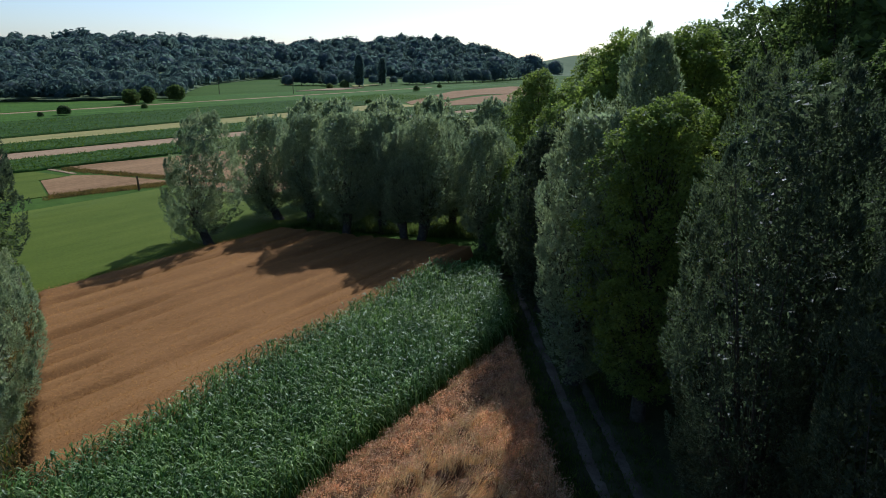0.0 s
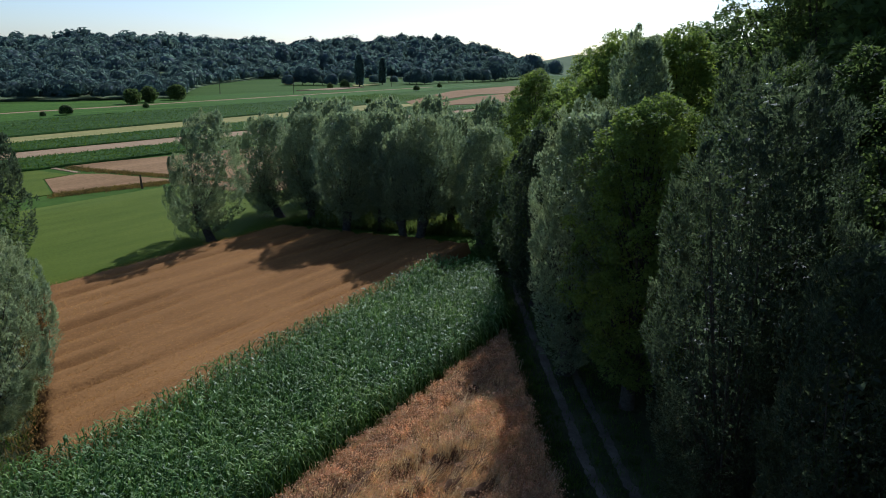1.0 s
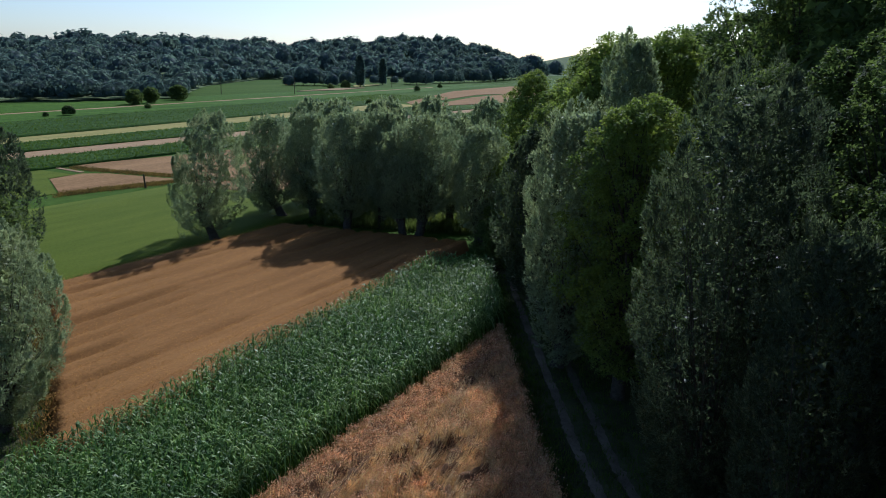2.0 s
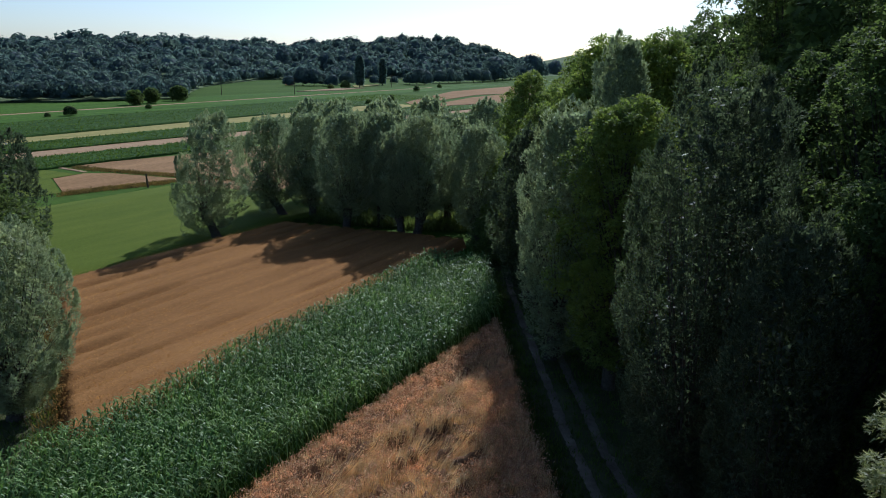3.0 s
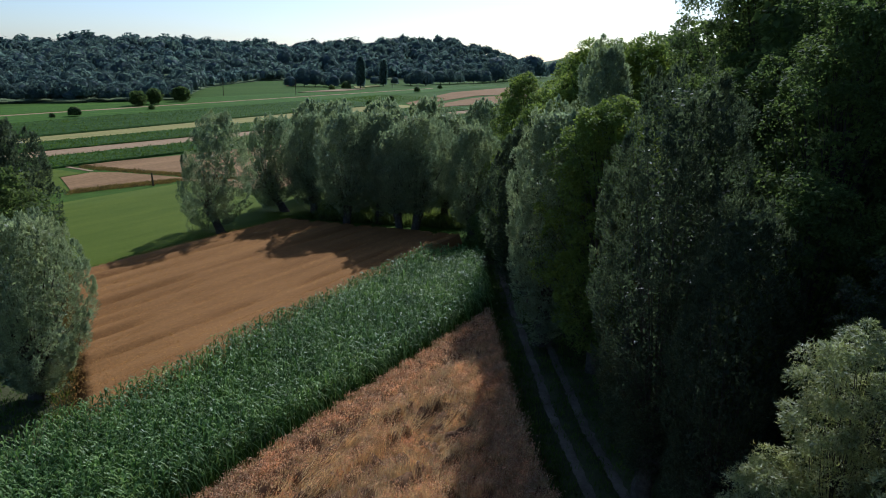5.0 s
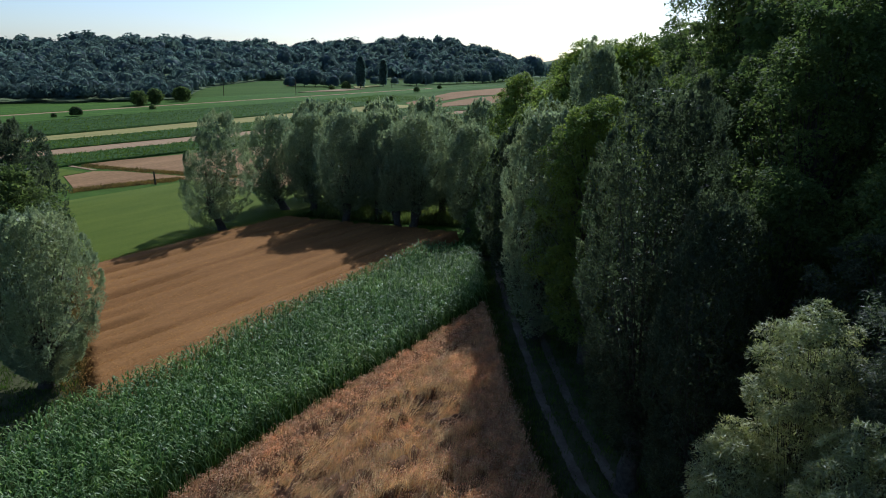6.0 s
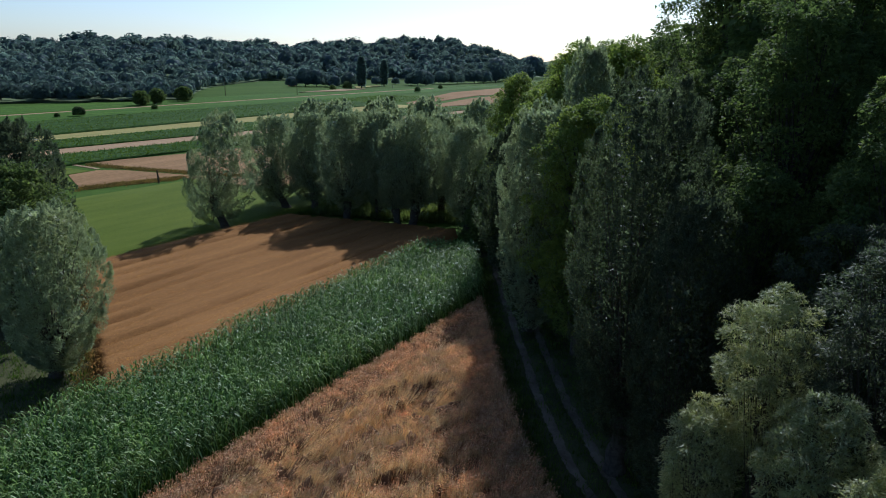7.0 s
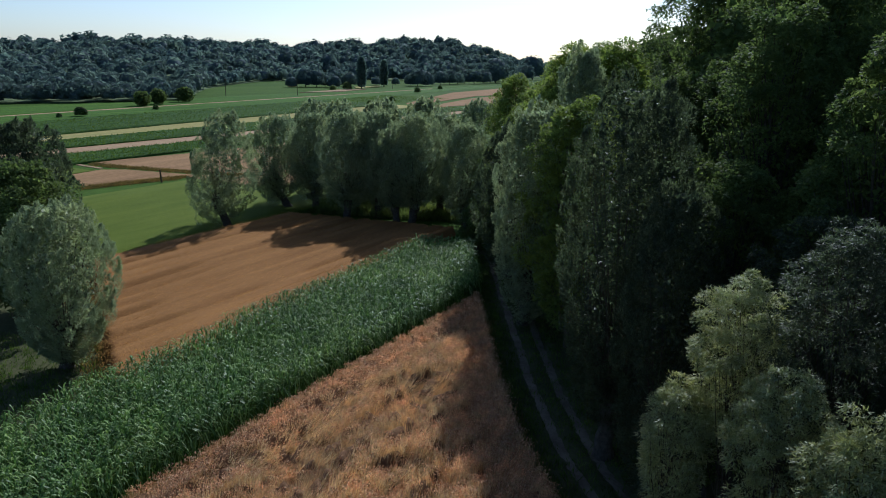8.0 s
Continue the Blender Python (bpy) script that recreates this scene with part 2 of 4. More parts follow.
def lumps(v, seed, scale):
    """Smooth random field over points, about -1 to 1, from a few sine waves."""
    r = np.random.default_rng(seed)
    out = np.zeros(len(v))
    for k in range(7):
        d = unit(r.normal(size=3)) * scale * (0.6 + 1.2 * r.random())
        out += np.sin(v @ d + r.random() * 6.28)
    return out / 3.2


# ---- trees ----


def envelope(x, peak, power=0.6):
    """Crown radius, 0 to 1, at the share x of the crown's height."""
    e = math.log(0.5) / math.log(peak)
    return np.maximum(np.sin(math.pi * np.clip(x, 0.004, 0.996) ** e), 0.0) ** power


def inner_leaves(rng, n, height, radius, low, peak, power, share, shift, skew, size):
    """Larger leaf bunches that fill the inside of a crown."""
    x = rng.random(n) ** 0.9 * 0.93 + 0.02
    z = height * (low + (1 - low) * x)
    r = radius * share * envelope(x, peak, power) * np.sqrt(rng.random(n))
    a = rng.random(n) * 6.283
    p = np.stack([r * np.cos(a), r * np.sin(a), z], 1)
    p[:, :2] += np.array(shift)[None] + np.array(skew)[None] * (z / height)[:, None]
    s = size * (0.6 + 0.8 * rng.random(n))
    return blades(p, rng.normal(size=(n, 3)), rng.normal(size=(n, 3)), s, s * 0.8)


def willow_parts(seed, height, radius, head=2.3, trunk_r=0.42, lean=(0, 0), sprays=230, per=90,
                 leaf=(0.16, 0.055), low=0.10, peak=0.42, skew=(0, 0), spray=1.5, thin=0.0, top_power=0.6, core=0.42):
    """A pollard willow: stout trunk with a knotty head, rising shoots that end in upright leafy sprays."""
    rng = np.random.default_rng(seed)
    hd = np.array([lean[0], lean[1], head])
    t = np.linspace(0, 1, 9)
    stem = bez(np.array([0, 0, -0.25]), np.array([lean[0] * 0.35, lean[1] * 0.35, head * 0.5]), hd + np.array([0, 0, 0.25]), t)
    stem[:, :2] += 0.05 * rng.normal(size=(9, 2)) * trunk_r * 2
    wood = [tube(stem, trunk_r * np.array([1.45, 1.12, 0.98, 0.93, 0.92, 0.98, 1.15, 1.3, 0.75]), 10)]
    x = ((np.arange(sprays) + rng.random(sprays)) / sprays) ** 0.92
    az = np.arange(sprays) * 2.39996 + 0.3 * rng.normal(size=sprays)
    aim = np.stack([np.cos(az), np.sin(az), 1.3 * (x - 0.4)], 1)
    bulge = lumps(aim, seed + 5, 2.6)
    rho = (0.66 + 0.28 * rng.random(sprays) ** 0.8) * (1 + 0.16 * bulge)
    r = radius * envelope(x, peak, top_power) * rho
    z = height * (low + (0.97 - low) * x) * (1 + 0.02 * rng.normal(size=sprays) + 0.035 * bulge * x)
    end = np.stack([r * np.cos(az), r * np.sin(az), z], 1)
    end[:, :2] += hd[:2] + np.array(skew) * (z / height)[:, None]
    out = unit(np.stack([np.cos(az), np.sin(az), 1.6 * (x - 0.35)], 1))
    up = np.clip(0.35 + 1.3 * x, 0, 1.2)
    way = unit(out * (0.65 - 0.35 * x)[:, None] + np.array([0, 0, 1.0]) * up[:, None] + 0.16 * rng.normal(size=(sprays, 3)) + 0.12 * np.array([skew[0], skew[1], 0]))
    ln = spray * (0.5 + 0.85 * rng.random(sprays)) * np.clip(1.2 - 0.4 * x, 0.75, 1.2)
    beg = end - way * (0.8 * ln)[:, None]
    pos, d = puffs(rng, end - way * (0.35 * ln)[:, None], ln ** 0.8 * 0.29, way, 2.5, per, out, seed + 9, 0.6)
    up3 = np.array([0, 0, 1.0])
    axis = np.repeat(way, per, axis=0) * 0.9 + 0.5 * d + 0.38 * rng.normal(size=d.shape)
    face = 0.75 * d + 0.3 * np.repeat(out, per, axis=0) + 0.4 * up3 + 0.38 * rng.normal(size=d.shape)
    keep = (lumps(pos, seed + 7, 1.6) > -0.86 + thin) & (pos[:, 2] > 0.05)
    pos, axis, face = pos[keep], axis[keep], face[keep]
    limbs, fine = [], []
    tt = np.linspace(0, 1, 6)
    for s in range(0, sprays, 3):
        c = hd * 0.55 + beg[s] * 0.45
        c[2] = max(c[2], head + 0.25 * (beg[s][2] - head) + 0.5)
        pts = bez(hd, c, beg[s], tt)
        big = s % 24 == 0
        (limbs if big else fine).append(tube(pts, (0.15 if big else 0.07) * trunk_r * (1 - 0.85 * tt), 5 if big else 3))
    sz = 0.7 + 0.6 * rng.random(len(pos))
    outer = blades(pos, axis, face, leaf[0] * sz, leaf[1] * sz)
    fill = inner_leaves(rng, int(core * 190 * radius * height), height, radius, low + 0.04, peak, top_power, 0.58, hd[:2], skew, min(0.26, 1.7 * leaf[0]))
    return join(wood), limbs, join(fine), join([outer, fill])


def broad_parts(seed, height, radius, trunk_r=0.3, clumps=95, per=270, leaf=(0.25, 0.18), low=0.12,
                clump_r=1.05, peak=0.55, lean=(0, 0), thin=0.0, core=0.55):
    """A broad-leaved tree: forking limbs, each ending in layered tufts of leaves."""
    rng = np.random.default_rng(seed)
    top = np.array([lean[0], lean[1], height * 0.86])
    t = np.linspace(0, 1, 9)
    stem = bez(np.array([0, 0, -0.3]), np.array([0.3 * rng.normal(), 0.3 * rng.normal(), height * 0.45]), top, t)
    wood = [tube(stem, trunk_r * (1.35 - 1.25 * t ** 0.8), 8)]
    limbs, fine, cs, rs, outs = [], [], [], [], []
    for s in range(clumps):
        az = s * 2.39996 + rng.normal() * 0.3
        x = ((s + rng.random()) / clumps) ** 0.85
        h = low + (1 - low) * x
        prof = max(0.12, float(envelope(np.array([x]), peak, 0.45)[0]))
        rho = (0.62 + 0.32 * rng.random() ** 0.6) * (1 + 0.14 * math.sin(2 * az + seed * 1.7) + 0.10 * math.sin(5 * az + 9 * h))
        c = np.array([math.cos(az) * radius * prof * rho, math.sin(az) * radius * prof * rho, h * height * (0.93 + 0.05 * rng.random())])
        c[:2] += top[:2] * h
        r = clump_r * (0.6 + 0.6 * rng.random()) * (0.8 if x > 0.85 else 1)
        a = bez(stem[0], stem[4], stem[8], np.array([min(0.9, max(0.12, (c[2] / height - 0.22) * 0.95))]))[0]
        mid = (a + c) / 2 + np.array([0, 0, 0.25 * r]) + 0.2 * rng.normal(size=3)
        tt = np.linspace(0, 1, 5)
        big = s % 14 == 4
        if big or s % 2:
            (limbs if big else fine).append(tube(bez(a, mid, c, tt), trunk_r * (0.30 if big else 0.16) * (1 - 0.85 * tt) + 0.004, 5 if big else 3))
        cs.append(c), rs.append(r), outs.append((math.cos(az), math.sin(az), 1.6 * (x - 0.3)))
    cs, rs, outs = np.array(cs), np.array(rs), unit(np.array(outs))
    up3 = np.array([0, 0, 1.0])
    tilt = unit(up3 + 0.25 * rng.normal(size=cs.shape))
    lp, d = puffs(rng, cs, rs, tilt, 0.72, per, outs * 0.7 + up3 * 0.5, seed + 3)
    keep = (lumps(lp, seed + 3, 1.9) > -0.85 + thin) & (lp[:, 2] > 0.1)
    lp, d = lp[keep], d[keep]
    la = d * np.array([1, 1, 0.3]) - 0.3 * up3 + 0.6 * rng.normal(size=d.shape)
    face = 0.7 * d + 0.65 * up3 + 0.4 * rng.normal(size=d.shape)
    sz = 0.65 + 0.6 * rng.random(len(lp))
    outer = blades(lp, la, face, leaf[0] * sz, leaf[1] * sz)
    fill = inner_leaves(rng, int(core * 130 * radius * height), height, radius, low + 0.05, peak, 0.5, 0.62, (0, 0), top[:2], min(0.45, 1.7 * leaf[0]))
    return join(wood), limbs, join(fine), join([outer, fill])


def tree(name, label, parts_made, leafm, place, group="", turn=0.0, category="tree"):
    root = new(name)
    wood, limbs, fine, crown, *inner = parts_made
    part("trunk", mesh("trunk", *wood, M_BARK, True), root)
    for limb in limbs:
        part("limb", mesh("limb", *limb, M_BARK, True), root)
    if fine:
        tagged(part("brushwood", mesh("brushwood", *fine, M_BARK, True), root), kind="stuff")
    part("crown", mesh("crown", *crown, leafm), root)
    if inner:
        part("inner_foliage", mesh("inner_foliage", *inner[0], M_HAZY_CANOPY if leafm is M_HAZY_WOODS else M_CORE, True), root)
    root.matrix_basis = pose(*place, 0, 0, turn)
    return tagged(root, label, category, group)


# ---- ground and fields ----


def fld(u, s):
    """From along-the-rows and across-the-rows metres to x, y."""
    return 0.47 * u - 0.883 * s, 0.883 * u + 0.47 * s


def relief(x, y):
    """Gentle swell of the near ground."""
    return (0.05 * np.sin(0.31 * x + 0.17 * y) + 0.04 * np.sin(0.23 * y - 0.11 * x + 1.0)) * np.exp(-(x * x + y * y) / 5000.0)


def sheet(name, xs, ys, zfun, material, label, kind="structure", smooth=True):
    X, Y = np.meshgrid(xs, ys, indexing="ij")
    Z = zfun(X, Y)
    i, j = np.meshgrid(np.arange(len(xs) - 1), np.arange(len(ys) - 1), indexing="ij")
    n = len(ys)
    f = np.stack([i * n + j, (i + 1) * n + j, (i + 1) * n + j + 1, i * n + j + 1], axis=-1).reshape(-1, 4)
    ob = new(name, mesh(name, np.stack([X, Y, Z], -1).reshape(-1, 3), f, material, smooth))
    return tagged(ob, label, name.replace("_", " "), "", kind)


def spread(lim, step, far):
    a = np.arange(-lim, lim + step, step)
    b = lim + np.geomspace(step * 2, far, 22)
    return np.concatenate([-b[::-1], a, b])


ground = sheet("ground", spread(60, 1.5, 4300), spread(100, 1.5, 4300), lambda x, y: relief(x, y) - 0.02,
               M_PLAIN, "wide flat valley floor of green grassland")


def patch(name, a, b, u0, u1, z, material, label, nu=60, nv=8, rough=0.0, seed=1):
    """A field between two boundary lines. a, b: (s at u=0, slope). z: height of the crop's top; its sides go down to the ground."""
    u = np.concatenate([[u0], np.linspace(u0 + 0.05, u1 - 0.05, nu), [u1]])
    w = np.concatenate([[0], np.linspace(0.004, 0.996, nv), [1]])
    nu, nv = nu + 2, nv + 2
    U, W = np.meshgrid(u, w, indexing="ij")
    S = (a[0] + a[1] * U) * (1 - W) + (b[0] + b[1] * U) * W
    X, Y = fld(U, S)
    rng = np.random.default_rng(seed)
    Z = relief(X, Y) + z + rough * rng.normal(size=X.shape)
    edge = (W == 0) | (W == 1) | (U == u[0]) | (U == u[-1])
    Z = np.where(edge, -0.1, Z)
    i, j = np.meshgrid(np.arange(nu - 1), np.arange(nv - 1), indexing="ij")
    f = np.stack([i * nv + j, i * nv + j + 1, (i + 1) * nv + j + 1, (i + 1) * nv + j], axis=-1).reshape(-1, 4)
    ob = new(name, mesh(name, np.stack([X, Y, Z], -1).reshape(-1, 3), f[:, ::-1], material, True))
    return tagged(ob, label, "field", "", "structure")


TRACK = [(-40, 24.0), (-15, 17.0), (0, 12.6), (8, 9.8), (15.1, 7.6), (19.5, 6.8), (25, 6.1), (32, 5.7), (38, 5.3), (45, 4.9), (52, 4.7), (60, 5.2), (72, 8.0)]


def track_x(y):
    """The left wheel rut's x at y."""
    a, c = [p[0] for p in TRACK], [p[1] for p in TRACK]
    return sum(np.interp(np.asarray(y) + k, a, c) for k in (-3, -1.5, 0, 1.5, 3)) / 5

# line of constant s through two (u, s) points, as (s at 0, slope)
def line(u1, s1, u2, s2):
    k = (s2 - s1) / (u2 - u1)
    return s1 - k * u1, k


L_MEADOW, L_BROWN = (46.0, 0.0), (75.0, 0.0)
L1, L2, L3 = (100.0, 0.0), (111.6, 0.0), (120.0, 0.0)
L4, L5 = line(70.9, 132.2, 155.4, 137.3), line(75.7, 140.8, 178.5, 152.9)
L6, L7 = line(93, 172, 218.5, 193), line(107.7, 198.7, 192, 211.6)
L7B = (L7[0] + 3.5, L7[1])
L8 = (L7[0] + 42, L7[1] - 0.06)
patch("meadow", L_MEADOW, L_BROWN, -60, 84, 0.03, M_MEADOW, "mown bright green hay meadow")


def plot(name, pts, z, material, label):
    """A field of any outline: a slab whose top lies at z and whose sides go down into the ground."""
    bm = bmesh.new()
    top = [bm.verts.new((x, y, z)) for x, y in pts]
    low = [bm.verts.new((x, y, -0.1)) for x, y in pts]
    bm.faces.new(top)
    for k in range(len(pts)):
        m = (k + 1) % len(pts)
        bm.faces.new((top[k], low[k], low[m], top[m]))
    bmesh.ops.recalc_face_normals(bm, faces=bm.faces)
    me = bpy.data.meshes.new(name)
    bm.to_mesh(me)
    bm.free()
    me.materials.append(material)
    return tagged(new(name, me), label, "field", "", "structure")


plot("brown_field", [(-48.5, 80.4), (-41.8, 85.8), (-39.2, 91.0), (-24, 84), (-10, 130), (-24, 140), (-29, 92.5), (-40.2, 93.6), (-50.4, 96.4), (-54.0, 95.6), (-55.6, 90.4)], 0.05, M_STUBBLE,
     "reddish brown ripe grain plot beside the meadow")
plot("brown_field", [(-59.0, 102.6), (-49.2, 97.9), (-40.4, 95.1), (-29, 94), (-8, 160), (-21, 168), (-40.3, 130.5), (-48.4, 117.8), (-58.8, 103.8)], 0.06, M_STUBBLE,
     "brown grain plot beyond a grassy balk")
plot("green_plot", [(-61.0, 97.6), (-54.5, 94.6), (-56.0, 90.6), (-48.9, 80.4), (-60, 62), (-80, 70)], 0.05, M_MEADOW, "small green hay plot beside the grain")
plot("headland", [(-12.5, 12.0), (-15.4, 23.0), (-29.2, 44.2), (-36, 54), (-62, 40), (-55, -12), (-24, -12)], 0.09, M_ROUGH, "rough grass under the trees at the field's end")
plot("footpath", [(-75.0, 104.4), (-62.4, 101.0), (-54.7, 96.6), (-54.4, 97.2), (-62.2, 101.9), (-75.0, 105.4)], 0.06, M_PALE, "pale trodden path between the plots")
patch("crop_strip", L1, L2, 38, 236, 0.34, M_CROP, "narrow strip of dark green leafy crop", 220, 12, 0.05, 3)
patch("pale_strip", L2, L3, 10, 236, 0.10, M_PALE, "pale pinkish strip of harvested grain")
patch("crop_strip", L3, L4, -20, 236, 0.34, M_CROP, "narrow strip of dark green leafy crop", 220, 12, 0.05, 4)
patch("grain_strip", L4, L5, -20, 236, 0.25, M_YELLOW, "yellow green strip of ripening grain")
patch("corn_strip", L5, L6, -20, 236, 0.6, M_CROP, "broad dark green strip of standing maize", 240, 26, 0.06, 5)
patch("green_field", L6, L7, -20, 520, 0.12, M_CROP_LIGHT, "mid green field of low crops", 120, 12, 0.04, 6)
patch("dirt_lane", L7, L7B, -20, 420, 0.05, M_PALE, "thin pale dirt lane between the fields")
patch("far_field", L7B, L8, -20, 640, 0.12, M_CROP_LIGHT, "light green far field below the woods", 90, 10, 0.04, 7)
plot("stubble_plot", [(-24.0, 297.6), (-16.6, 357.2), (-6.8, 427.0), (34.8, 548.5), (60, 560), (50, 430), (26.8, 413.8), (7.3, 388.0), (-14.0, 308.0), (-20.6, 282.7)], 0.15, M_STUBBLE,
     "reddish brown stubble plot on the valley side")
plot("stubble_plot", [(-11.4, 264.7), (-11.0, 290.6), (4.1, 355.5), (26.8, 411.8), (50, 428), (45, 330), (21.3, 315.6), (-4.4, 285.4)], 0.15, M_STUBBLE, "reddish brown stubble plot on the valley side")
plot("stubble_plot", [(-88.0, 373.4), (-69.4, 402.8), (-62.5, 448.0), (-72.9, 436.4)], 0.4, M_PALE, "pale stubble plot below the poplars")
plot("stubble_plot", [(-75.6, 482.9), (-70.0, 455.0), (-61.0, 490.0), (-61.6, 518.4)], 0.4, M_YELLOW, "yellowish stubble plot behind the poplars")
plot("stubble_plot", [(-117.0, 464.7), (-113.3, 470.0), (-131.0, 550.9), (-136.7, 547.8)], 0.5, M_STUBBLE, "small reddish plot at the foot of the woods")
for k, (p, q) in enumerate((((-107.8, 170.2), (-99.8, 200.1)), ((-86.7, 185.5), (-70.0, 222.0)), ((-96.0, 168.0), (-74.0, 215.0)))):
    dx, dy = q[1] - p[1], p[0] - q[0]
    n = 1.1 / math.hypot(dx, dy)
    plot("hedge_row", [p, q, (q[0] + dx * n, q[1] + dy * n), (p[0] + dx * n, p[1] + dy * n)], 0.4, M_CROP, "low dark row of taller crop between strips")

# ---- track ----
ys = np.concatenate([np.arange(-40, 8, 1.0), np.arange(8, 50, 0.25), np.arange(50, 72, 1.0)])
prof = [(-2.2, 0.02), (-0.9, 0.06), (-0.32, 0.05), (-0.2, -0.01), (0.2, -0.02), (0.32, 0.05), (0.7, 0.12), (1.05, 0.06), (1.18, -0.01),
        (1.55, -0.02), (1.7, 0.05), (2.6, 0.10), (6.0, 0.12), (14.0, 0.15), (30.0, 0.2)]


def track_mesh(name, cols, material, label, lift):
    rng = np.random.default_rng(5)
    v = []
    for y in ys:
        for dx, dz in cols:
            w = 0.04 * math.sin(y * 0.9 + dx) + 0.045 * rng.normal()
            x = track_x(y) + dx + w
            v.append((x, y, relief(x, y) + dz + lift + 0.012 * rng.normal()))
    n = len(cols)
    i, j = np.meshgrid(np.arange(len(ys) - 1), np.arange(n - 1), indexing="ij")
    f = np.stack([i * n + j, i * n + j + 1, (i + 1) * n + j + 1, (i + 1) * n + j], axis=-1).reshape(-1, 4)
    return tagged(new(name, mesh(name, v, f, material, True)), label, name.replace("_", " "), "", "structure")


track_mesh("verge", prof, M_ROUGH, "grassy verge along the farm track and under the trees", 0.0)
for off in (0.0, 1.37):
    track_mesh("wheel_rut", [(off - 0.30, -0.03), (off - 0.16, 0.0), (off + 0.16, 0.0), (off + 0.30, -0.03)], M_DIRT,
               "bare grey earth wheel rut of the farm track", 0.022)

# ---- maize ----


def corn_edge(u):
    return 23.3 + 0.06 * u


def maize(seed):
    rng = np.random.default_rng(seed)
    pu, ps = [], []
    for r in range(15):
        s = 16.15 + r * 0.70
        u = np.arange(-14, 52, 0.21)
        u = u + 0.05 * rng.normal(size=len(u))
        pu.append(u), ps.append(s + 0.05 * rng.normal(size=len(u)))
    u, s = np.concatenate(pu), np.concatenate(ps)
    x, y = fld(u, s)
    ok = (s < corn_edge(u)) & (x < track_x(y) - 1.7) & (y < 51.5) & (rng.random(len(u)) > 0.03)
    x, y = x[ok], y[ok]
    n = len(x)
    h = (2.2 + 0.07 * rng.normal(size=n) + 0.13 * lumps(np.stack([x, y, 0 * x], 1), 3, 0.45))
    plane = rng.random(n) * 6.283
    bits = []
    for k in range(12):
        f = (k + 1.2) / 12
        az = plane + math.pi * k + 0.45 * rng.normal(size=n)
        out = np.stack([np.cos(az), np.sin(az), 0 * az], 1)
        side = np.stack([-np.sin(az), np.cos(az), 0.25 * rng.normal(size=n)], 1)
        z0 = h * (0.30 + 0.54 * f)
        base = np.stack([x, y, relief(x, y) + z0], 1)
        ln = (0.64 + 0.22 * math.sin(math.pi * f)) * (0.85 + 0.3 * rng.random(n)) * (1.0 if k < 10 else 0.75)
        rise = (0.25 + 0.55 * f) * (0.8 + 0.4 * rng.random(n))
        droop = (1.05 - 0.34 * f) * (0.75 + 0.6 * rng.random(n))
        rows = []
        for q, w in ((0.0, 0.042), (0.33, 0.060), (0.68, 0.046), (1.0, 0.005)):
            c = base + out * (ln * q * (0.86 - 0.2 * f))[:, None]
            c[:, 2] += ln * (rise * q * 1.5 - droop * 1.35 * q ** 2.2)
            rows += [c - side * w / 2, c + side * w / 2]
        v = np.stack(rows, 1)
        i = np.arange(n)[:, None] * 8
        fa = np.concatenate([i + np.array([[a, a + 1, a + 3, a + 2]]) for a in (0, 2, 4)])
        bits.append((v.reshape(-1, 3), fa))
    # stalks
    ang = np.array([0, 2.1, 4.2])
    ring = np.stack([0.014 * np.cos(ang), 0.014 * np.sin(ang), 0 * ang], 1)
    lo = np.stack([x, y, relief(x, y) - 0.05], 1)[:, None] + ring
    hi = np.stack([x, y, relief(x, y) + h * 0.85], 1)[:, None] + ring * 0.5
    v = np.concatenate([lo, hi], 1).reshape(-1, 3)
    i = np.arange(n)[:, None] * 6
    bits.append((v, np.concatenate([i + np.array([[a, (a + 1) % 3, (a + 1) % 3 + 3, a + 3]]) for a in range(3)])))
    return join(bits)


tagged(new("maize_field", mesh("maize_field", *maize(11), M_CORN)), "dense strip of tall green maize plants with arching leaves", "maize", "", "stuff")

# ---- wheat ----


def stand(x, y, rng, height, lean, lean_az, ear=(0.10, 0.026), stem=0.012, eared=1.0):
    """Ears and stems of grain at x, y."""
    n = len(x)
    d = np.stack([np.cos(lean_az) * np.sin(lean), np.sin(lean_az) * np.sin(lean), np.cos(lean)], 1)
    d = unit(d + 0.16 * rng.normal(size=(n, 3)))
    p = np.stack([x, y, relief(x, y) + 0.04], 1)
    top = p + d * height[:, None]
    b = p + d * (height * 0.30)[:, None]
    sv, sf = blades(b, top - b, rng.normal(size=(n, 3)), height * 0.72, stem)
    k = rng.random(n) < eared
    top, d, n = top[k], d[k], int(k.sum())
    ev, ef = blades(top, 0.35 * d + np.array([0, 0, -0.35]) + 0.6 * rng.normal(size=(n, 3)), rng.normal(size=(n, 3)), ear[0] * (0.8 + 0.4 * rng.random(n)), ear[1])
    return (sv, sf), (ev, ef)


def near_wheat_in(x, y, m=0.0):
    return ((-0.883 * x + 0.47 * y < 15.35 - m) & (x < track_x(y) - 1.95 - m))


def rows(x, y, seed, across, along):
    """Smooth random field drawn out along the drill rows."""
    s, u = -0.883 * x + 0.47 * y, 0.47 * x + 0.883 * y
    return lumps(np.stack([s * across, u * along, 0 * s], 1), seed, 1.0)


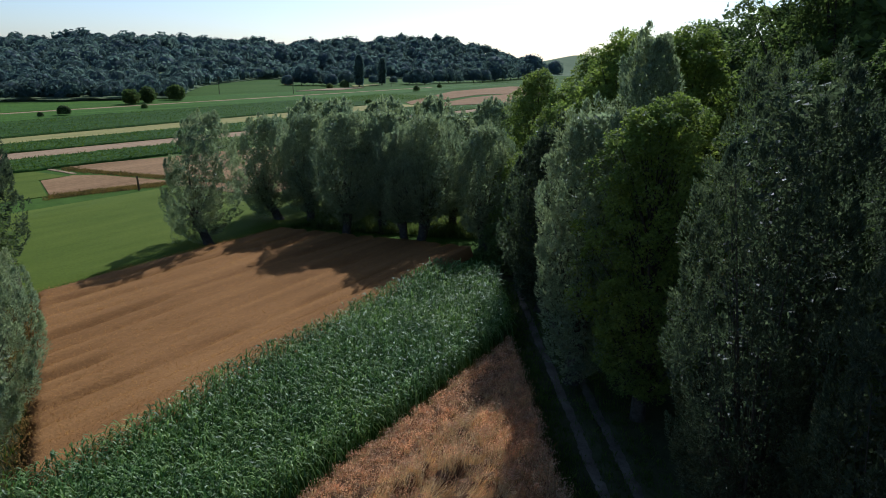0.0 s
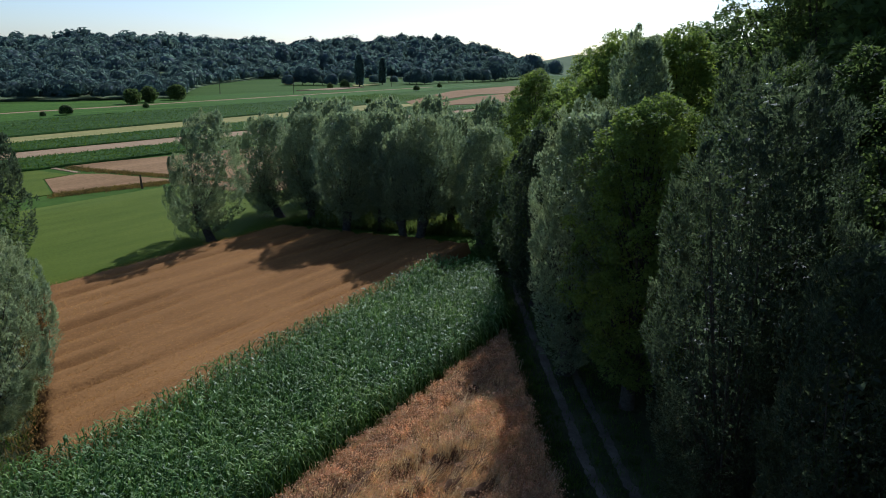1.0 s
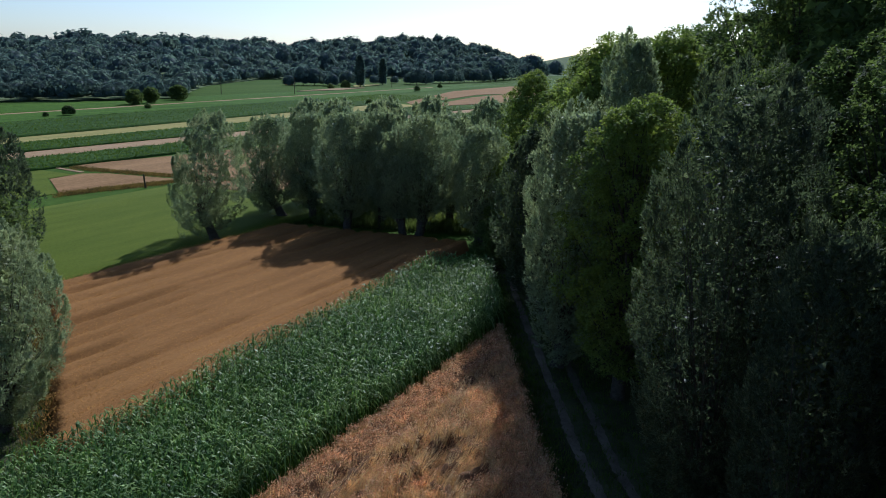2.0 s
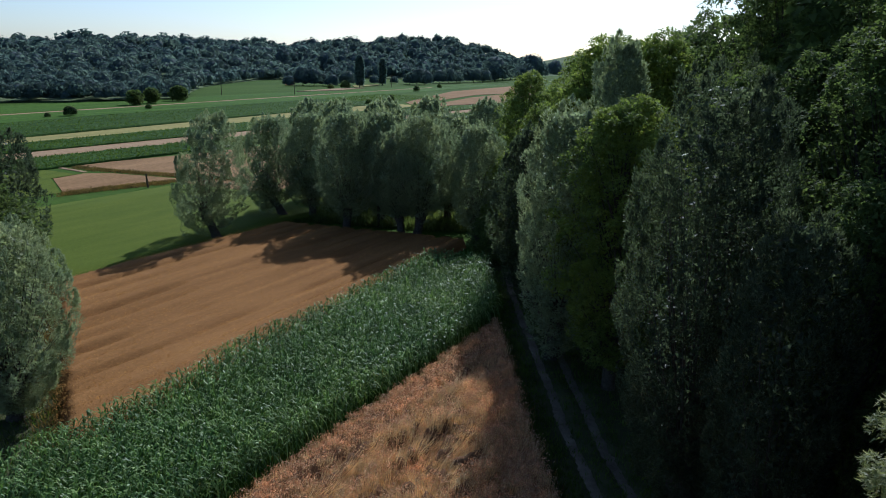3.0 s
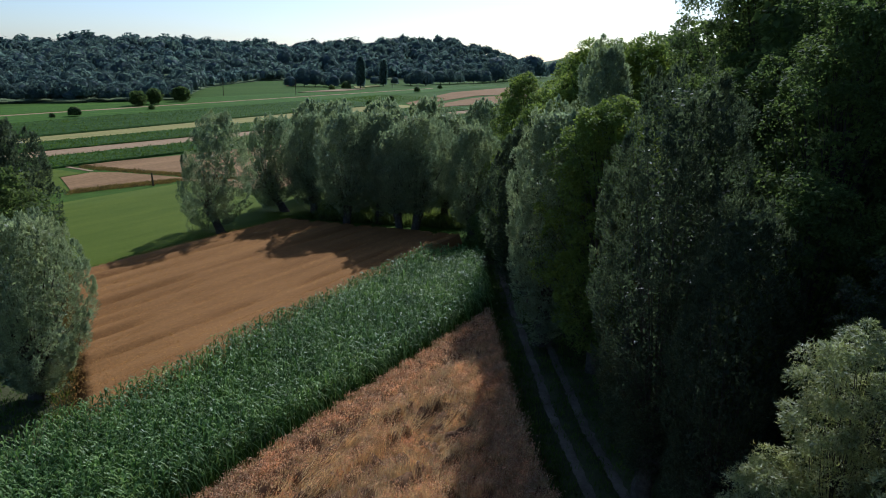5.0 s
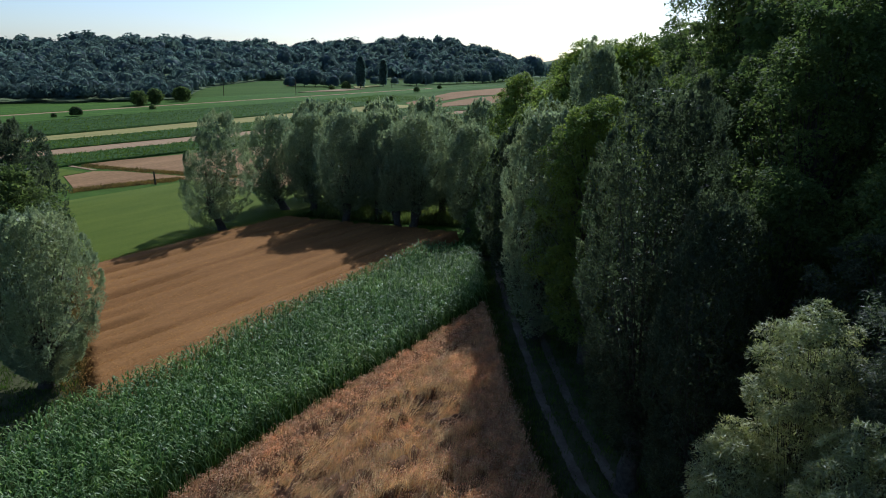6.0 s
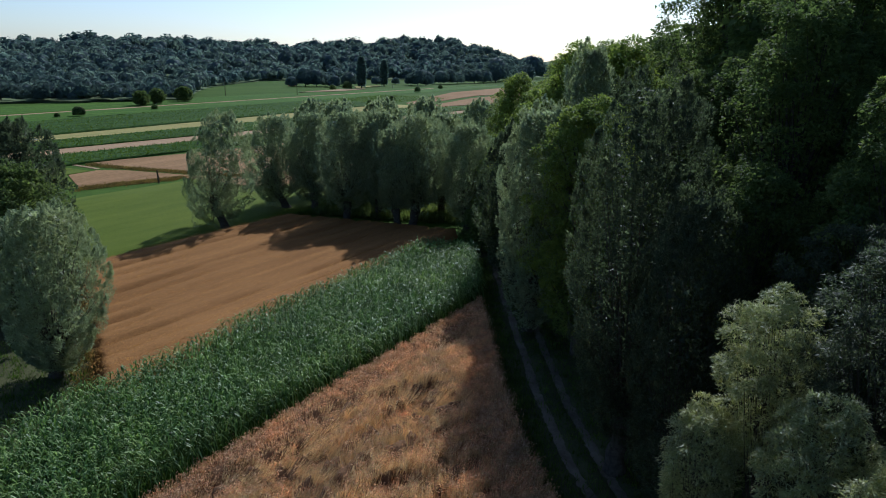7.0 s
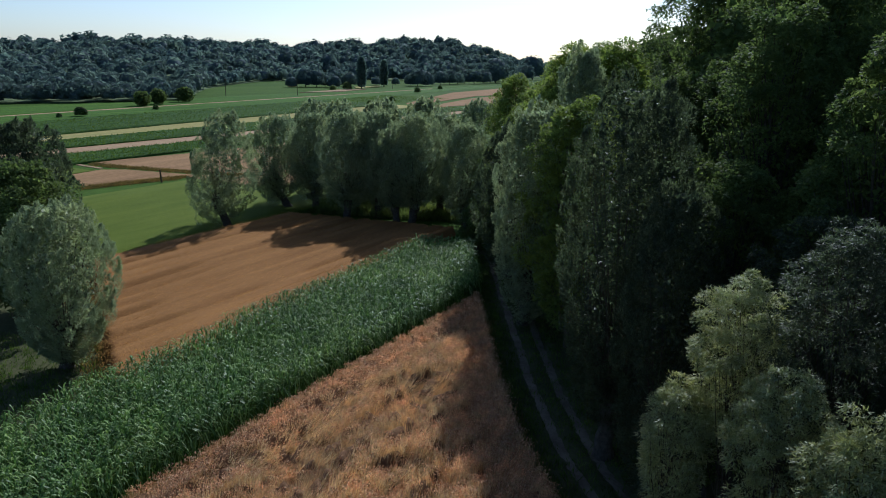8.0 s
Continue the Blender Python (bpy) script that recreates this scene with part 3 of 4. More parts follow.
def unsettled(x, y):
    """Where the near wheat is thrown about: not in the even strip along the maize, less towards the track."""
    p = np.stack([x, y, 0 * x], 1)
    s = -0.883 * x + 0.47 * y
    a = np.clip((14.3 - s) / 1.2 + 0.5 * lumps(p, 25, 1.2), 0, 1)
    return a * np.clip((track_x(y) - 3.4 - x) / 1.5 + 0.4 * lumps(p, 27, 0.9), 0.1, 1)


def lodging(x, y):
    """How far the near wheat is laid over (0 to 1) and which way."""
    p = np.stack([x, y, 0 * x], 1)
    w = 0.8 * rows(x, y, 21, 3.2, 1.1) + 0.6 * lumps(p, 24, 0.6)
    return 1 / (1 + np.exp(-5.0 * (w - 0.05))) * unsettled(x, y), 0.9 + 0.8 * lumps(p, 23, 0.8)


def swell(x, y):
    """Tufts and hollows in the height of the near wheat, in broken rows."""
    w = 1.1 * rows(x, y, 26, 5.2, 1.2) + 0.65 * rows(x, y, 28, 6.0, 5.5)
    return 0.47 * np.tanh(3.0 * w) * unsettled(x, y)


def near_wheat():
    rng = np.random.default_rng(31)
    tufts, each = 15000, 25
    x, y = rng.uniform(-19, 8, tufts), rng.uniform(7, 38.5, tufts)
    x, y = np.concatenate([x, rng.uniform(-14, 10, 1900)]), np.concatenate([y, rng.uniform(-9, 7, 1900)])
    ok = near_wheat_in(x, y)
    x, y = x[ok], y[ok]
    l, az = lodging(x, y)
    l = np.clip(l + 0.10 * rng.normal(size=len(x)), 0, 1)
    az = az + 0.3 * rng.normal(size=len(x))
    h = 0.80 + 0.04 * rng.normal(size=len(x)) + swell(x, y)
    x, y, l, az, h = (np.repeat(v, each) for v in (x, y, l, az, h))
    x = x + 0.11 * rng.normal(size=len(x))
    y = y + 0.11 * rng.normal(size=len(x))
    return stand(x, y, rng, h + 0.04 * rng.normal(size=len(x)), 0.10 + 0.90 * l, az, (0.095, 0.040), 0.018, 1 - 0.75 * l)


stems, ears = near_wheat()
tagged(new("wheat_stems", mesh("wheat_stems", *stems, M_STRAW)), "bleached straw of a wind-laid wheat field", "wheat", "", "stuff")
tagged(new("wheat_ears", mesh("wheat_ears", *ears, M_WHEAT)), "ripe reddish brown ears of a wind-laid wheat field", "wheat", "", "stuff")


def masked_sheet(name, x0, x1, y0, y1, step, inside, zfun, material, label):
    xs, yy = np.arange(x0, x1, step), np.arange(y0, y1, step)
    X, Y = np.meshgrid(xs, yy, indexing="ij")
    ok = inside(X.ravel(), Y.ravel()).reshape(X.shape)
    Z = np.where(ok, zfun(X.ravel(), Y.ravel()).reshape(X.shape), -0.05)
    n = len(yy)
    i, j = np.meshgrid(np.arange(len(xs) - 1), np.arange(n - 1), indexing="ij")
    any_in = ok[:-1, :-1] | ok[1:, :-1] | ok[:-1, 1:] | ok[1:, 1:]
    f = np.stack([i * n + j, (i + 1) * n + j, (i + 1) * n + j + 1, i * n + j + 1], axis=-1)[any_in]
    used, inv = np.unique(f.ravel(), return_inverse=True)
    v = np.stack([X, Y, Z], -1).reshape(-1, 3)[used]
    return tagged(new(name, mesh(name, v, inv.reshape(-1, 4), material, True)), label, "field", "", "structure")


def near_bed(x, y):
    l, _ = lodging(x, y)
    r = np.random.default_rng(8)
    return relief(x, y) + np.maximum(0.36 + 0.30 * np.clip((-0.883 * x + 0.47 * y - 13.0) / 1.3, 0, 1) - 0.12 * l + 0.75 * swell(x, y) + 0.04 * r.normal(size=len(x)), 0.10)


masked_sheet("wheat_bed", -24, 9, -14, 38.6, 0.22, lambda x, y: near_wheat_in(x, y, 0.12), near_bed, M_WHEATBED_SHADED,
             "dense matted straw below the standing wheat, darkened like shaded hollows")


def big_wheat_in(x, y, m=0.0):
    s, u = -0.883 * x + 0.47 * y, 0.47 * x + 0.883 * y
    left = (x + 17.0) * 0.865 + (y - 24.4) * 0.505          # over the line from (-17, 24.4) to (-29, 45)
    end = (y - 65.2) + 0.28 * (x + 17)
    return (s > corn_edge(u) + 0.25 + m) & (s < 45.8 - m) & (left > m) & (end < -m) & (x < 4.5)


def tram(x, y):
    """Depth of the tractor lanes and furrow lines in the standing wheat."""
    s = -0.883 * x + 0.47 * y + 0.25 * lumps(np.stack([x, y, 0 * x], 1), 51, 0.25)
    d = np.zeros(len(x))
    for c, w, a in ((26.6, 0.15, 0.35), (28.0, 0.15, 0.4), (29.6, 0.28, 0.7), (31.4, 0.15, 0.4), (32.7, 0.3, 0.9), (34.3, 0.16, 0.4), (35.8, 0.2, 0.5), (37.6, 0.3, 0.8), (39.3, 0.16, 0.4), (40.8, 0.2, 0.5), (42.8, 0.25, 0.7), (44.3, 0.15, 0.4)):
        d = np.maximum(d, a * np.exp(-((s - c) / w) ** 2))
    return d * np.clip(0.6 + lumps(np.stack([x, y, 0 * x], 1), 52, 0.5), 0.1, 1)


def big_wheat():
    rng = np.random.default_rng(41)
    n = 190000
    x, y = rng.uniform(-30, 5, n), rng.uniform(23, 67, n)
    ok = big_wheat_in(x, y) & (tram(x, y) < 0.25 + 0.5 * rng.random(n))
    x, y = x[ok], y[ok]
    h = (0.86 + 0.06 * rng.normal(size=len(x))) * (1 - 0.55 * tram(x, y))
    p = np.stack([x, y, 0 * x], 1)
    return stand(x, y, rng, h, 0.30 + 0.12 * rng.random(len(x)), 3.6 + 0.8 * lumps(p, 42, 0.3), (0.10, 0.030), 0.02)


stems, ears = big_wheat()
tagged(new("grain_ears", mesh("grain_ears", *ears, M_GRAIN)), "ripe reddish brown ears of a standing wheat field", "wheat", "", "stuff")
masked_sheet("grain_bed", -31, 6, 22, 68, 0.3, lambda x, y: big_wheat_in(x, y, 0.15),
             lambda x, y: relief(x, y) + 0.87 - 0.55 * tram(x, y), M_GRAINBED, "dense brown wheat canopy below the ears")

# ---- trees by the field ----
W = "grey green pollard willow with a dark stout trunk"
FARLEAF = (0.20, 0.052)
tree("willow_tree", "lone leaning pollard willow with an airy grey green crown", willow_parts(1, 12.0, 3.7, 2.2, 0.42, (-1.2, 0.2), 300, 230, (0.15, 0.050), 0.06, 0.36, (1.5, 0), 1.5, 0.15, 0.45, 0.25), M_WILLOW,
     (-22.6, 61.0, 0), "pollard willows")
first = [tree("willow_tree", W, willow_parts(10 + k, h, 3.9, 2.3, 0.45, (lx, 0.1), 270, 150, FARLEAF, lo, 0.50, (0.8 if k == 0 else 0, 0), 1.6, 0.05, 0.44, 0.55), M_WILLOW, p, "pollard willows", r)
         for k, (p, r, h, lx, lo) in enumerate((((-18.9, 72.0, 0), 0, 11.0, -1.9, 0.08), ((-10.8, 65.2, 0), 40, 12.2, 0.2, 0.14), ((-3.4, 63.2, 0), 200, 12.2, -0.2, 0.19)))]
back = tree("willow_tree", W, willow_parts(15, 12.4, 3.9, 2.3, 0.45, (0, 0), 190, 80, (0.34, 0.14), 0.12, 0.5, (0, 0), 1.8, 0.0, 0.45, 0.3), M_WILLOW, (-17.5, 81.0, 0), "pollard willows")
for k, (x, y, sc, r) in enumerate(((-15.2, 69.8, 0.95, 90), (-13.4, 76.0, 1.02, 160), (-7.6, 67.6, 1.0, 300), (-5.1, 63.8, 0.88, 10), (2.3, 61.8, 0.94, 120),
                                   (-8.5, 78.0, 1.04, 70), (-0.6, 70.0, 0.98, 250), (-3.5, 84.0, 1.04, 130), (4.0, 92.0, 1.0, 220),
                                   (8.0, 100.0, 1.0, 310), (12.0, 108.0, 1.0, 30))):
    copy_thing(first[1 + k % 2] if y < 75 else back, pose(x, y, 0, 0, 0, r) @ Matrix.Diagonal((sc, sc, sc, 1)))

# trees that close the field on the other side
tree("willow_tree", "full grey green willow bushy down to the ground", willow_parts(70, 9.7, 3.0, 1.6, 0.4, (0.2, 0), 330, 240, (0.12, 0.040), 0.08, 0.58, (0, 0), 1.0, 0.0, 0.32, 0.9), M_WILLOW, (-19.9, 25.4, 0), "pollard willows")
tree("willow_tree", "grey green willow behind a darker tree", willow_parts(71, 12.2, 4.0, 2.2, 0.4, (0, 0), 260, 150, (0.19, 0.075), 0.08, 0.5, (0, 0), 1.5, 0.0, 0.45), M_WILLOW_SHADED, (-33.5, 45.0, 0), "pollard willows")
tree("broadleaf_tree", "dark green broad-leaved tree among willows", broad_parts(72, 10.4, 3.8, 0.25, 130, 200, (0.20, 0.15), 0.06, 0.85), M_BROAD_DARK, (-26.6, 33.5, 0))

# ---- the wood along the track ----
NEARG = "willows of the wood edge"
near = "tall grey green willow leafy to the ground beside the track"
tree("willow_tree", near, willow_parts(81, 14.9, 2.9, 2.5, 0.4, (0.2, 0), 300, 190, (0.15, 0.052), 0.05, 0.55, (0, 0), 1.3, 0.0, 0.30, 0.6), M_WILLOW, (6.3, 34.3, 0), NEARG)
tree("willow_tree", near, willow_parts(82, 16.9, 3.0, 2.5, 0.42, (0.2, 0), 400, 290, (0.105, 0.036), 0.10, 0.56, (0, 0), 1.15, 0.0, 0.30, 0.6), M_WILLOW_SHADED, (8.7, 18.4, 0), NEARG)
tree("willow_tree", "dense dark willow with low sweeping branches", willow_parts(83, 13.4, 2.2, 2.0, 0.35, (0.2, 0), 260, 220, (0.10, 0.036), 0.08, 0.5, (0, 0), 1.1, 0.0, 0.40, 0.8), M_WILLOW_SHADED, (9.5, 13.7, 0), NEARG)
tree("willow_tree", near, willow_parts(84, 13.0, 3.2, 2.5, 0.4, (0.0, 0), 260, 150, (0.18, 0.07), 0.08, 0.5, (0, 0), 1.5, 0.0, 0.40), M_WILLOW_SHADED, (5.9, 45.6, 0), NEARG)
tree("willow_tree", "tall slender willow rising above the wood edge", willow_parts(85, 18.5, 2.2, 3.0, 0.35, (0.2, 0), 260, 150, (0.17, 0.065), 0.25, 0.5, (0, 0), 1.5, 0.1, 0.45), M_WILLOW, (9.5, 37.0, 0), NEARG)
tree("shrub", "bright green shrub at the end of the track", broad_parts(86, 9.5, 2.7, 0.15, 80, 190, (0.17, 0.13), 0.04, 0.7), M_BROAD, (5.9, 60.0, 0), "shrubs", 0, "bush")
tree("shrub", "low green shrub beside the maize", broad_parts(87, 4.2, 2.0, 0.1, 50, 160, (0.16, 0.11), 0.04, 0.6), M_BROAD_DARK, (3.6, 54.5, 0), "shrubs", 0, "bush")
osier = "young willow with pale sunlit green leaves"
# x, y, height, radius, lowest leaves, tufts
for k, (x, y, h, r, lo, ns) in enumerate(((9.4, 7.2, 12.2, 1.0, 0.62, 100), (9.5, 4.4, 10.7, 1.1, 0.52, 105), (8.1, 7.3, 9.1, 0.9, 0.47, 90), (11.1, 5.6, 14.1, 1.4, 0.50, 150),
                                          (10.0, 1.6, 11.3, 1.1, 0.55, 100), (12.8, 10.2, 13.5, 2.0, 0.3, 160))):
    # the two inner ones wear the leaf colour darkened as shade
    tree("young_willow", osier if k not in (3, 5) else "young willow in the shade of the wood, its leaf colour darkened for it",
         broad_parts(90 + k, h, r, 0.06, int(1.4 * ns), 200, (0.11, 0.030), lo, 0.34, 0.68, (0, 0), 0.0, 0.0), M_OSIER if k not in (3, 5) else M_WILLOW_SHADED, (x, y, 0), "young willows")

yellow = "broad-leaved tree with yellow green leaves in layered tufts"
darkl = "tall dark green broad-leaved tree of the wood"
b1 = tree("broadleaf_tree", yellow, broad_parts(101, 15.5, 3.0, 0.3, 230, 280, (0.13, 0.10), 0.10, 0.75), M_BROAD, (8.9, 30.6, 0), "trees of the wood")
b2 = tree("broadleaf_tree", darkl, broad_parts(102, 26.0, 4.5, 0.35, 230, 260, (0.16, 0.12), 0.22, 1.0, 0.62, (0, 0), 0.0, 0.8), M_BROAD_DARK, (18.0, 34.5, 0), "trees of the wood")
b4 = tree("broadleaf_tree", darkl, broad_parts(104, 20.0, 3.1, 0.3, 250, 240, (0.125, 0.095), 0.10, 0.72), M_BROAD_DARK, (14.4, 18.4, 0), "trees of the wood")
b3 = tree("broadleaf_tree", yellow, broad_parts(103, 18.8, 4.1, 0.3, 210, 190, (0.19, 0.15), 0.12, 0.95), M_BROAD, (12.8, 41.5, 0), "trees of the wood")
for src, x, y, sc, r in ((b1, 8.4, 57.0, 0.98, 60), (b3, 9.8, 50.0, 0.90, 140), (b3, 12.0, 64, 0.95, 220), (b3, 7.8, 74.5, 0.85, 20), (b3, 17.0, 74.0, 1.05, 70), (b2, 17.5, 23.0, 0.88, 80),
                         (b4, 12.4, 26.0, 0.86, 300), (b4, 15.6, 12.2, 0.94, 190), (b4, 11.9, 14.8, 0.71, 100),
                         (b3, 10.6, 46.5, 0.99, 180)):
    copy_thing(src, pose(x, y, 0, 0, 0, r) @ Matrix.Diagonal((sc, sc, sc, 1)))

b5 = tree("broadleaf_tree", "dark broad-leaved tree deep in the wood", broad_parts(105, 20.0, 4.6, 0.35, 90, 100, (0.40, 0.32), 0.08, 1.5, 0.5, (0, 0), 0.0, 0.75), M_BROAD_DARK, (22.5, 20.0, 0), "trees of the wood")
for x, y, sc, r in ((20.0, 40.0, 1.1, 15), (18.0, 52.0, 1.0, 100), (18.6, 28.0, 1.12, 250), (16.5, 4.0, 0.85, 330), (23.0, 31.0, 1.25, 40), (19.5, 4.0, 0.9, 90), (24.0, 13.0, 1.12, 150), (25.0, 42.0, 1.05, 200), (24.0, 55.0, 1.0, 250), (23.5, 68.0, 1.0, 300),
                    (14.0, -3.5, 0.8, 10), (21.0, -8.0, 1.0, 70), (18.0, 80.0, 0.95, 120), (27.0, 1.0, 1.0, 30)):
    copy_thing(b5, pose(x, y, 0, 0, 0, r) @ Matrix.Diagonal((sc, sc, sc, 1)))

# ---- far woods and hills ----


def azi(px):
    return math.atan((px - 784) / 1283.0) - radians(1.4)


AZ = [azi(p) for p in (-500, 0, 150, 300, 345, 450, 600, 740, 800, 870, 930, 1010, 1200, 1600)]
RIDGE_D = [680, 690, 710, 760, 790, 880, 1000, 1100, 1150, 1250, 1400, 1600, 1600, 1600]
RIDGE_A = [15, 15, 25, 24, 23, 23, 27, 34, 28, 19, 9, 22, 22, 20]           # above eye level, in 1/1240 of the distance
BASE_D = [280, 285, 288, 300, 430, 590, 690, 730, 790, 870, 1100, 1250, 1250, 1250]


def hill_z(x, y):
    a, d = np.arctan2(x, y), np.hypot(x, y)
    rd, ra, bd = np.interp(a, AZ, RIDGE_D), np.interp(a, AZ, RIDGE_A), np.interp(a, AZ, BASE_D)
    top = np.maximum(16.5 + ra / 1240.0 * rd - 9.0, 2.0)
    k = np.clip((d - bd) / (rd - bd), 0, 1)
    p = np.stack([x, y, 0 * x], 1)
    return top * (0.25 * k + 0.75 * k * k * (3 - 2 * k)) * (1 + 0.10 * k * lumps(p, 61, 0.012)) - 0.5 * (k <= 0)


def hill():
    a = np.linspace(radians(-50), radians(38), 150)
    k = np.concatenate([np.linspace(-0.02, 1.0, 40), [1.3, 1.9, 3.0]])
    A, K = np.meshgrid(a, k, indexing="ij")
    D = np.interp(A, AZ, BASE_D) * (1 - K) + np.interp(A, AZ, RIDGE_D) * K
    X, Y = D * np.sin(A), D * np.cos(A)
    Z = hill_z(X.ravel(), Y.ravel()).reshape(X.shape)
    n = len(k)
    i, j = np.meshgrid(np.arange(len(a) - 1), np.arange(n - 1), indexing="ij")
    f = np.stack([i * n + j, (i + 1) * n + j, (i + 1) * n + j + 1, i * n + j + 1], axis=-1).reshape(-1, 4)
    return np.stack([X, Y, Z], -1).reshape(-1, 3), f


tagged(new("hill", mesh("hill", *hill(), M_HAZY_PASTURE, True)), "long low wooded hill beyond the valley", "hill", "", "structure")


def canopy(x, y, z, rng, size, per, card, lift=0.5, tall=0.44):
    """Leaf clumps over crowns, one crown at each x, y."""
    n = len(x)
    d = unit(rng.normal(size=(n, per, 3)))
    d[..., 2] = np.abs(d[..., 2]) * 1.1 - 0.35
    d = unit(d)
    r = size[:, None, None] * np.array([0.42, 0.42, tall]) * (0.82 + 0.30 * rng.random((n, per, 1)))
    c = np.stack([x, y, z + size * lift], 1)[:, None]
    p = (c + d * r).reshape(-1, 3)
    dd = d.reshape(-1, 3)
    ax = np.cross(dd, rng.normal(size=dd.shape))
    sz = np.repeat(size, per) / 9.0 * card * (0.7 + 0.6 * rng.random(n * per))
    return blades(p - unit(ax) * sz[:, None] * 0.5, ax, dd + 0.28 * rng.normal(size=dd.shape), sz, sz * 0.9)


def blobs(x, y, z, rng, size, lift=0.5, tall=1.15):
    """Uneven, lumpy crown bodies, one at each x, y."""
    bm = bmesh.new()
    bmesh.ops.create_icosphere(bm, subdivisions=2, radius=1)
    v = np.array([q.co[:] for q in bm.verts])
    f = np.array([[q.index for q in fa.verts] for fa in bm.faces])
    bm.free()
    low = v[:, 2] > -0.62
    f = f[low[f].all(axis=1)]
    n = len(x)
    kinds = np.stack([v * (1 + 0.17 * lumps(v, 200 + k, 3.0) + 0.05 * lumps(v, 300 + k, 8.0))[:, None] for k in range(12)])
    pick = kinds[rng.integers(0, 12, n)]
    a = rng.random(n) * 6.283
    ca, sa = np.cos(a)[:, None], np.sin(a)[:, None]
    px = pick[..., 0] * ca - pick[..., 1] * sa
    py = pick[..., 0] * sa + pick[..., 1] * ca
    s = size[:, None] * 0.31
    wide = 0.85 + 0.4 * rng.random((n, 1))
    out = np.stack([x[:, None] + px * s * wide, y[:, None] + py * s * wide, z[:, None] + size[:, None] * lift + pick[..., 2] * s * tall], -1)
    return out.reshape(-1, 3), (f[None] + (np.arange(n) * len(v))[:, None, None]).reshape(-1, 3)


def woods():
    """Crowns over the whole hill, close together, with a full row along the foot."""
    rng = np.random.default_rng(77)
    m = 3000
    a = rng.uniform(radians(-40), azi(955), m)
    k = rng.random(m) ** 0.8 * 1.03
    foot = np.linspace(radians(-40), azi(890), 190)
    thin = rng.random(m) < np.clip((azi(960) - a) / (azi(960) - azi(860)), 0, 1)
    a, k = a[thin], k[thin]
    a = np.concatenate([a, foot + 0.002 * rng.normal(size=190)])
    k = np.concatenate([k, 0.005 + 0.02 * rng.random(190)])
    bd, rd = np.interp(a, AZ, BASE_D), np.interp(a, AZ, RIDGE_D)
    d = bd * (1 - k) + rd * k
    x, y = d * np.sin(a), d * np.cos(a)
    size = np.clip(7.2 * np.exp(0.33 * rng.normal(size=len(x))), 4.0, 15.0) * np.clip(d / 520, 0.95, 1.5)
    z = hill_z(x, y)
    near = d < 430
    return blobs(x, y, z, rng, size, 0.40, 1.0), join([canopy(x[near], y[near], z[near], rng, size[near], 230, 1.05, 0.40, 0.40), canopy(x[~near], y[~near], z[~near], rng, size[~near], 58, 1.7, 0.40, 0.40)])


woods_body, woods_leaves = woods()
tagged(new("far_woods", mesh("far_woods", *woods_body, M_HAZY_CANOPY, True)), "dense green deciduous woodland covering the hill, tinted bluish for haze", "woodland", "", "stuff")
tagged(new("far_woods_leaves", mesh("far_woods_leaves", *woods_leaves, M_HAZY_WOODS)), "ragged leafy tops of the distant woodland", "woodland", "", "stuff")


def poplar(x, y, h):
    rng = np.random.default_rng(int(h * 100))
    n = 2600
    t = rng.random(n) ** 0.8
    r = h * 0.14 * np.sin(math.pi * np.clip(0.12 + 0.86 * t, 0, 1) ** 0.9) ** 0.45 * (0.6 + 0.5 * rng.random(n))
    az = rng.random(n) * 6.283
    p = np.stack([r * np.cos(az), r * np.sin(az), 0.06 * h + 0.94 * h * t], 1)
    ax = np.stack([np.cos(az) * 0.5, np.sin(az) * 0.5, 1 + 0 * az], 1) + 0.5 * rng.normal(size=(n, 3))
    tt = np.linspace(0, 1, 5)
    st = tube(np.stack([0 * tt, 0 * tt, h * 0.9 * tt - 0.3], 1), 0.45 - 0.4 * tt, 6)
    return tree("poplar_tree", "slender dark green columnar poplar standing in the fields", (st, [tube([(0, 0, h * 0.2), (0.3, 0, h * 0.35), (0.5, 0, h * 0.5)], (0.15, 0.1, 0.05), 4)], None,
                blades(p, ax, rng.normal(size=(n, 3)), 1.3, 0.9)), M_HAZY_WOODS, (x, y, 0), "poplars")


poplar(-66.2, 453.0, 19.5)
poplar(-58.0, 508.0, 18.0)


def bush(x, y, h, label="round dark green field bush", leafm=None):
    rng = np.random.default_rng(int(abs(x * 7 + y)))
    one = np.array([h * 1.55])
    c = canopy(np.array([0.0]), np.array([0.0]), np.array([-h * 0.36]), rng, one, 900, 0.6)
    tt = np.linspace(0, 1, 4)
    st = tube(np.stack([0 * tt, 0 * tt, h * 0.6 * tt - 0.2], 1), 0.03 * h * (1 - 0.7 * tt), 6)
    lb = tube([(0, 0, h * 0.25), (h * 0.15, 0, h * 0.45), (h * 0.25, 0, h * 0.6)], (0.02 * h, 0.014 * h, 0.006 * h), 4)
    return tree("field_bush", label, (st, [lb], None, c, blobs(np.array([0.0]), np.array([0.0]), np.array([-h * 0.36]), rng, one * 1.05)), leafm or M_BROAD_DARK, (x, y, 0), "field bushes", 0, "bush")


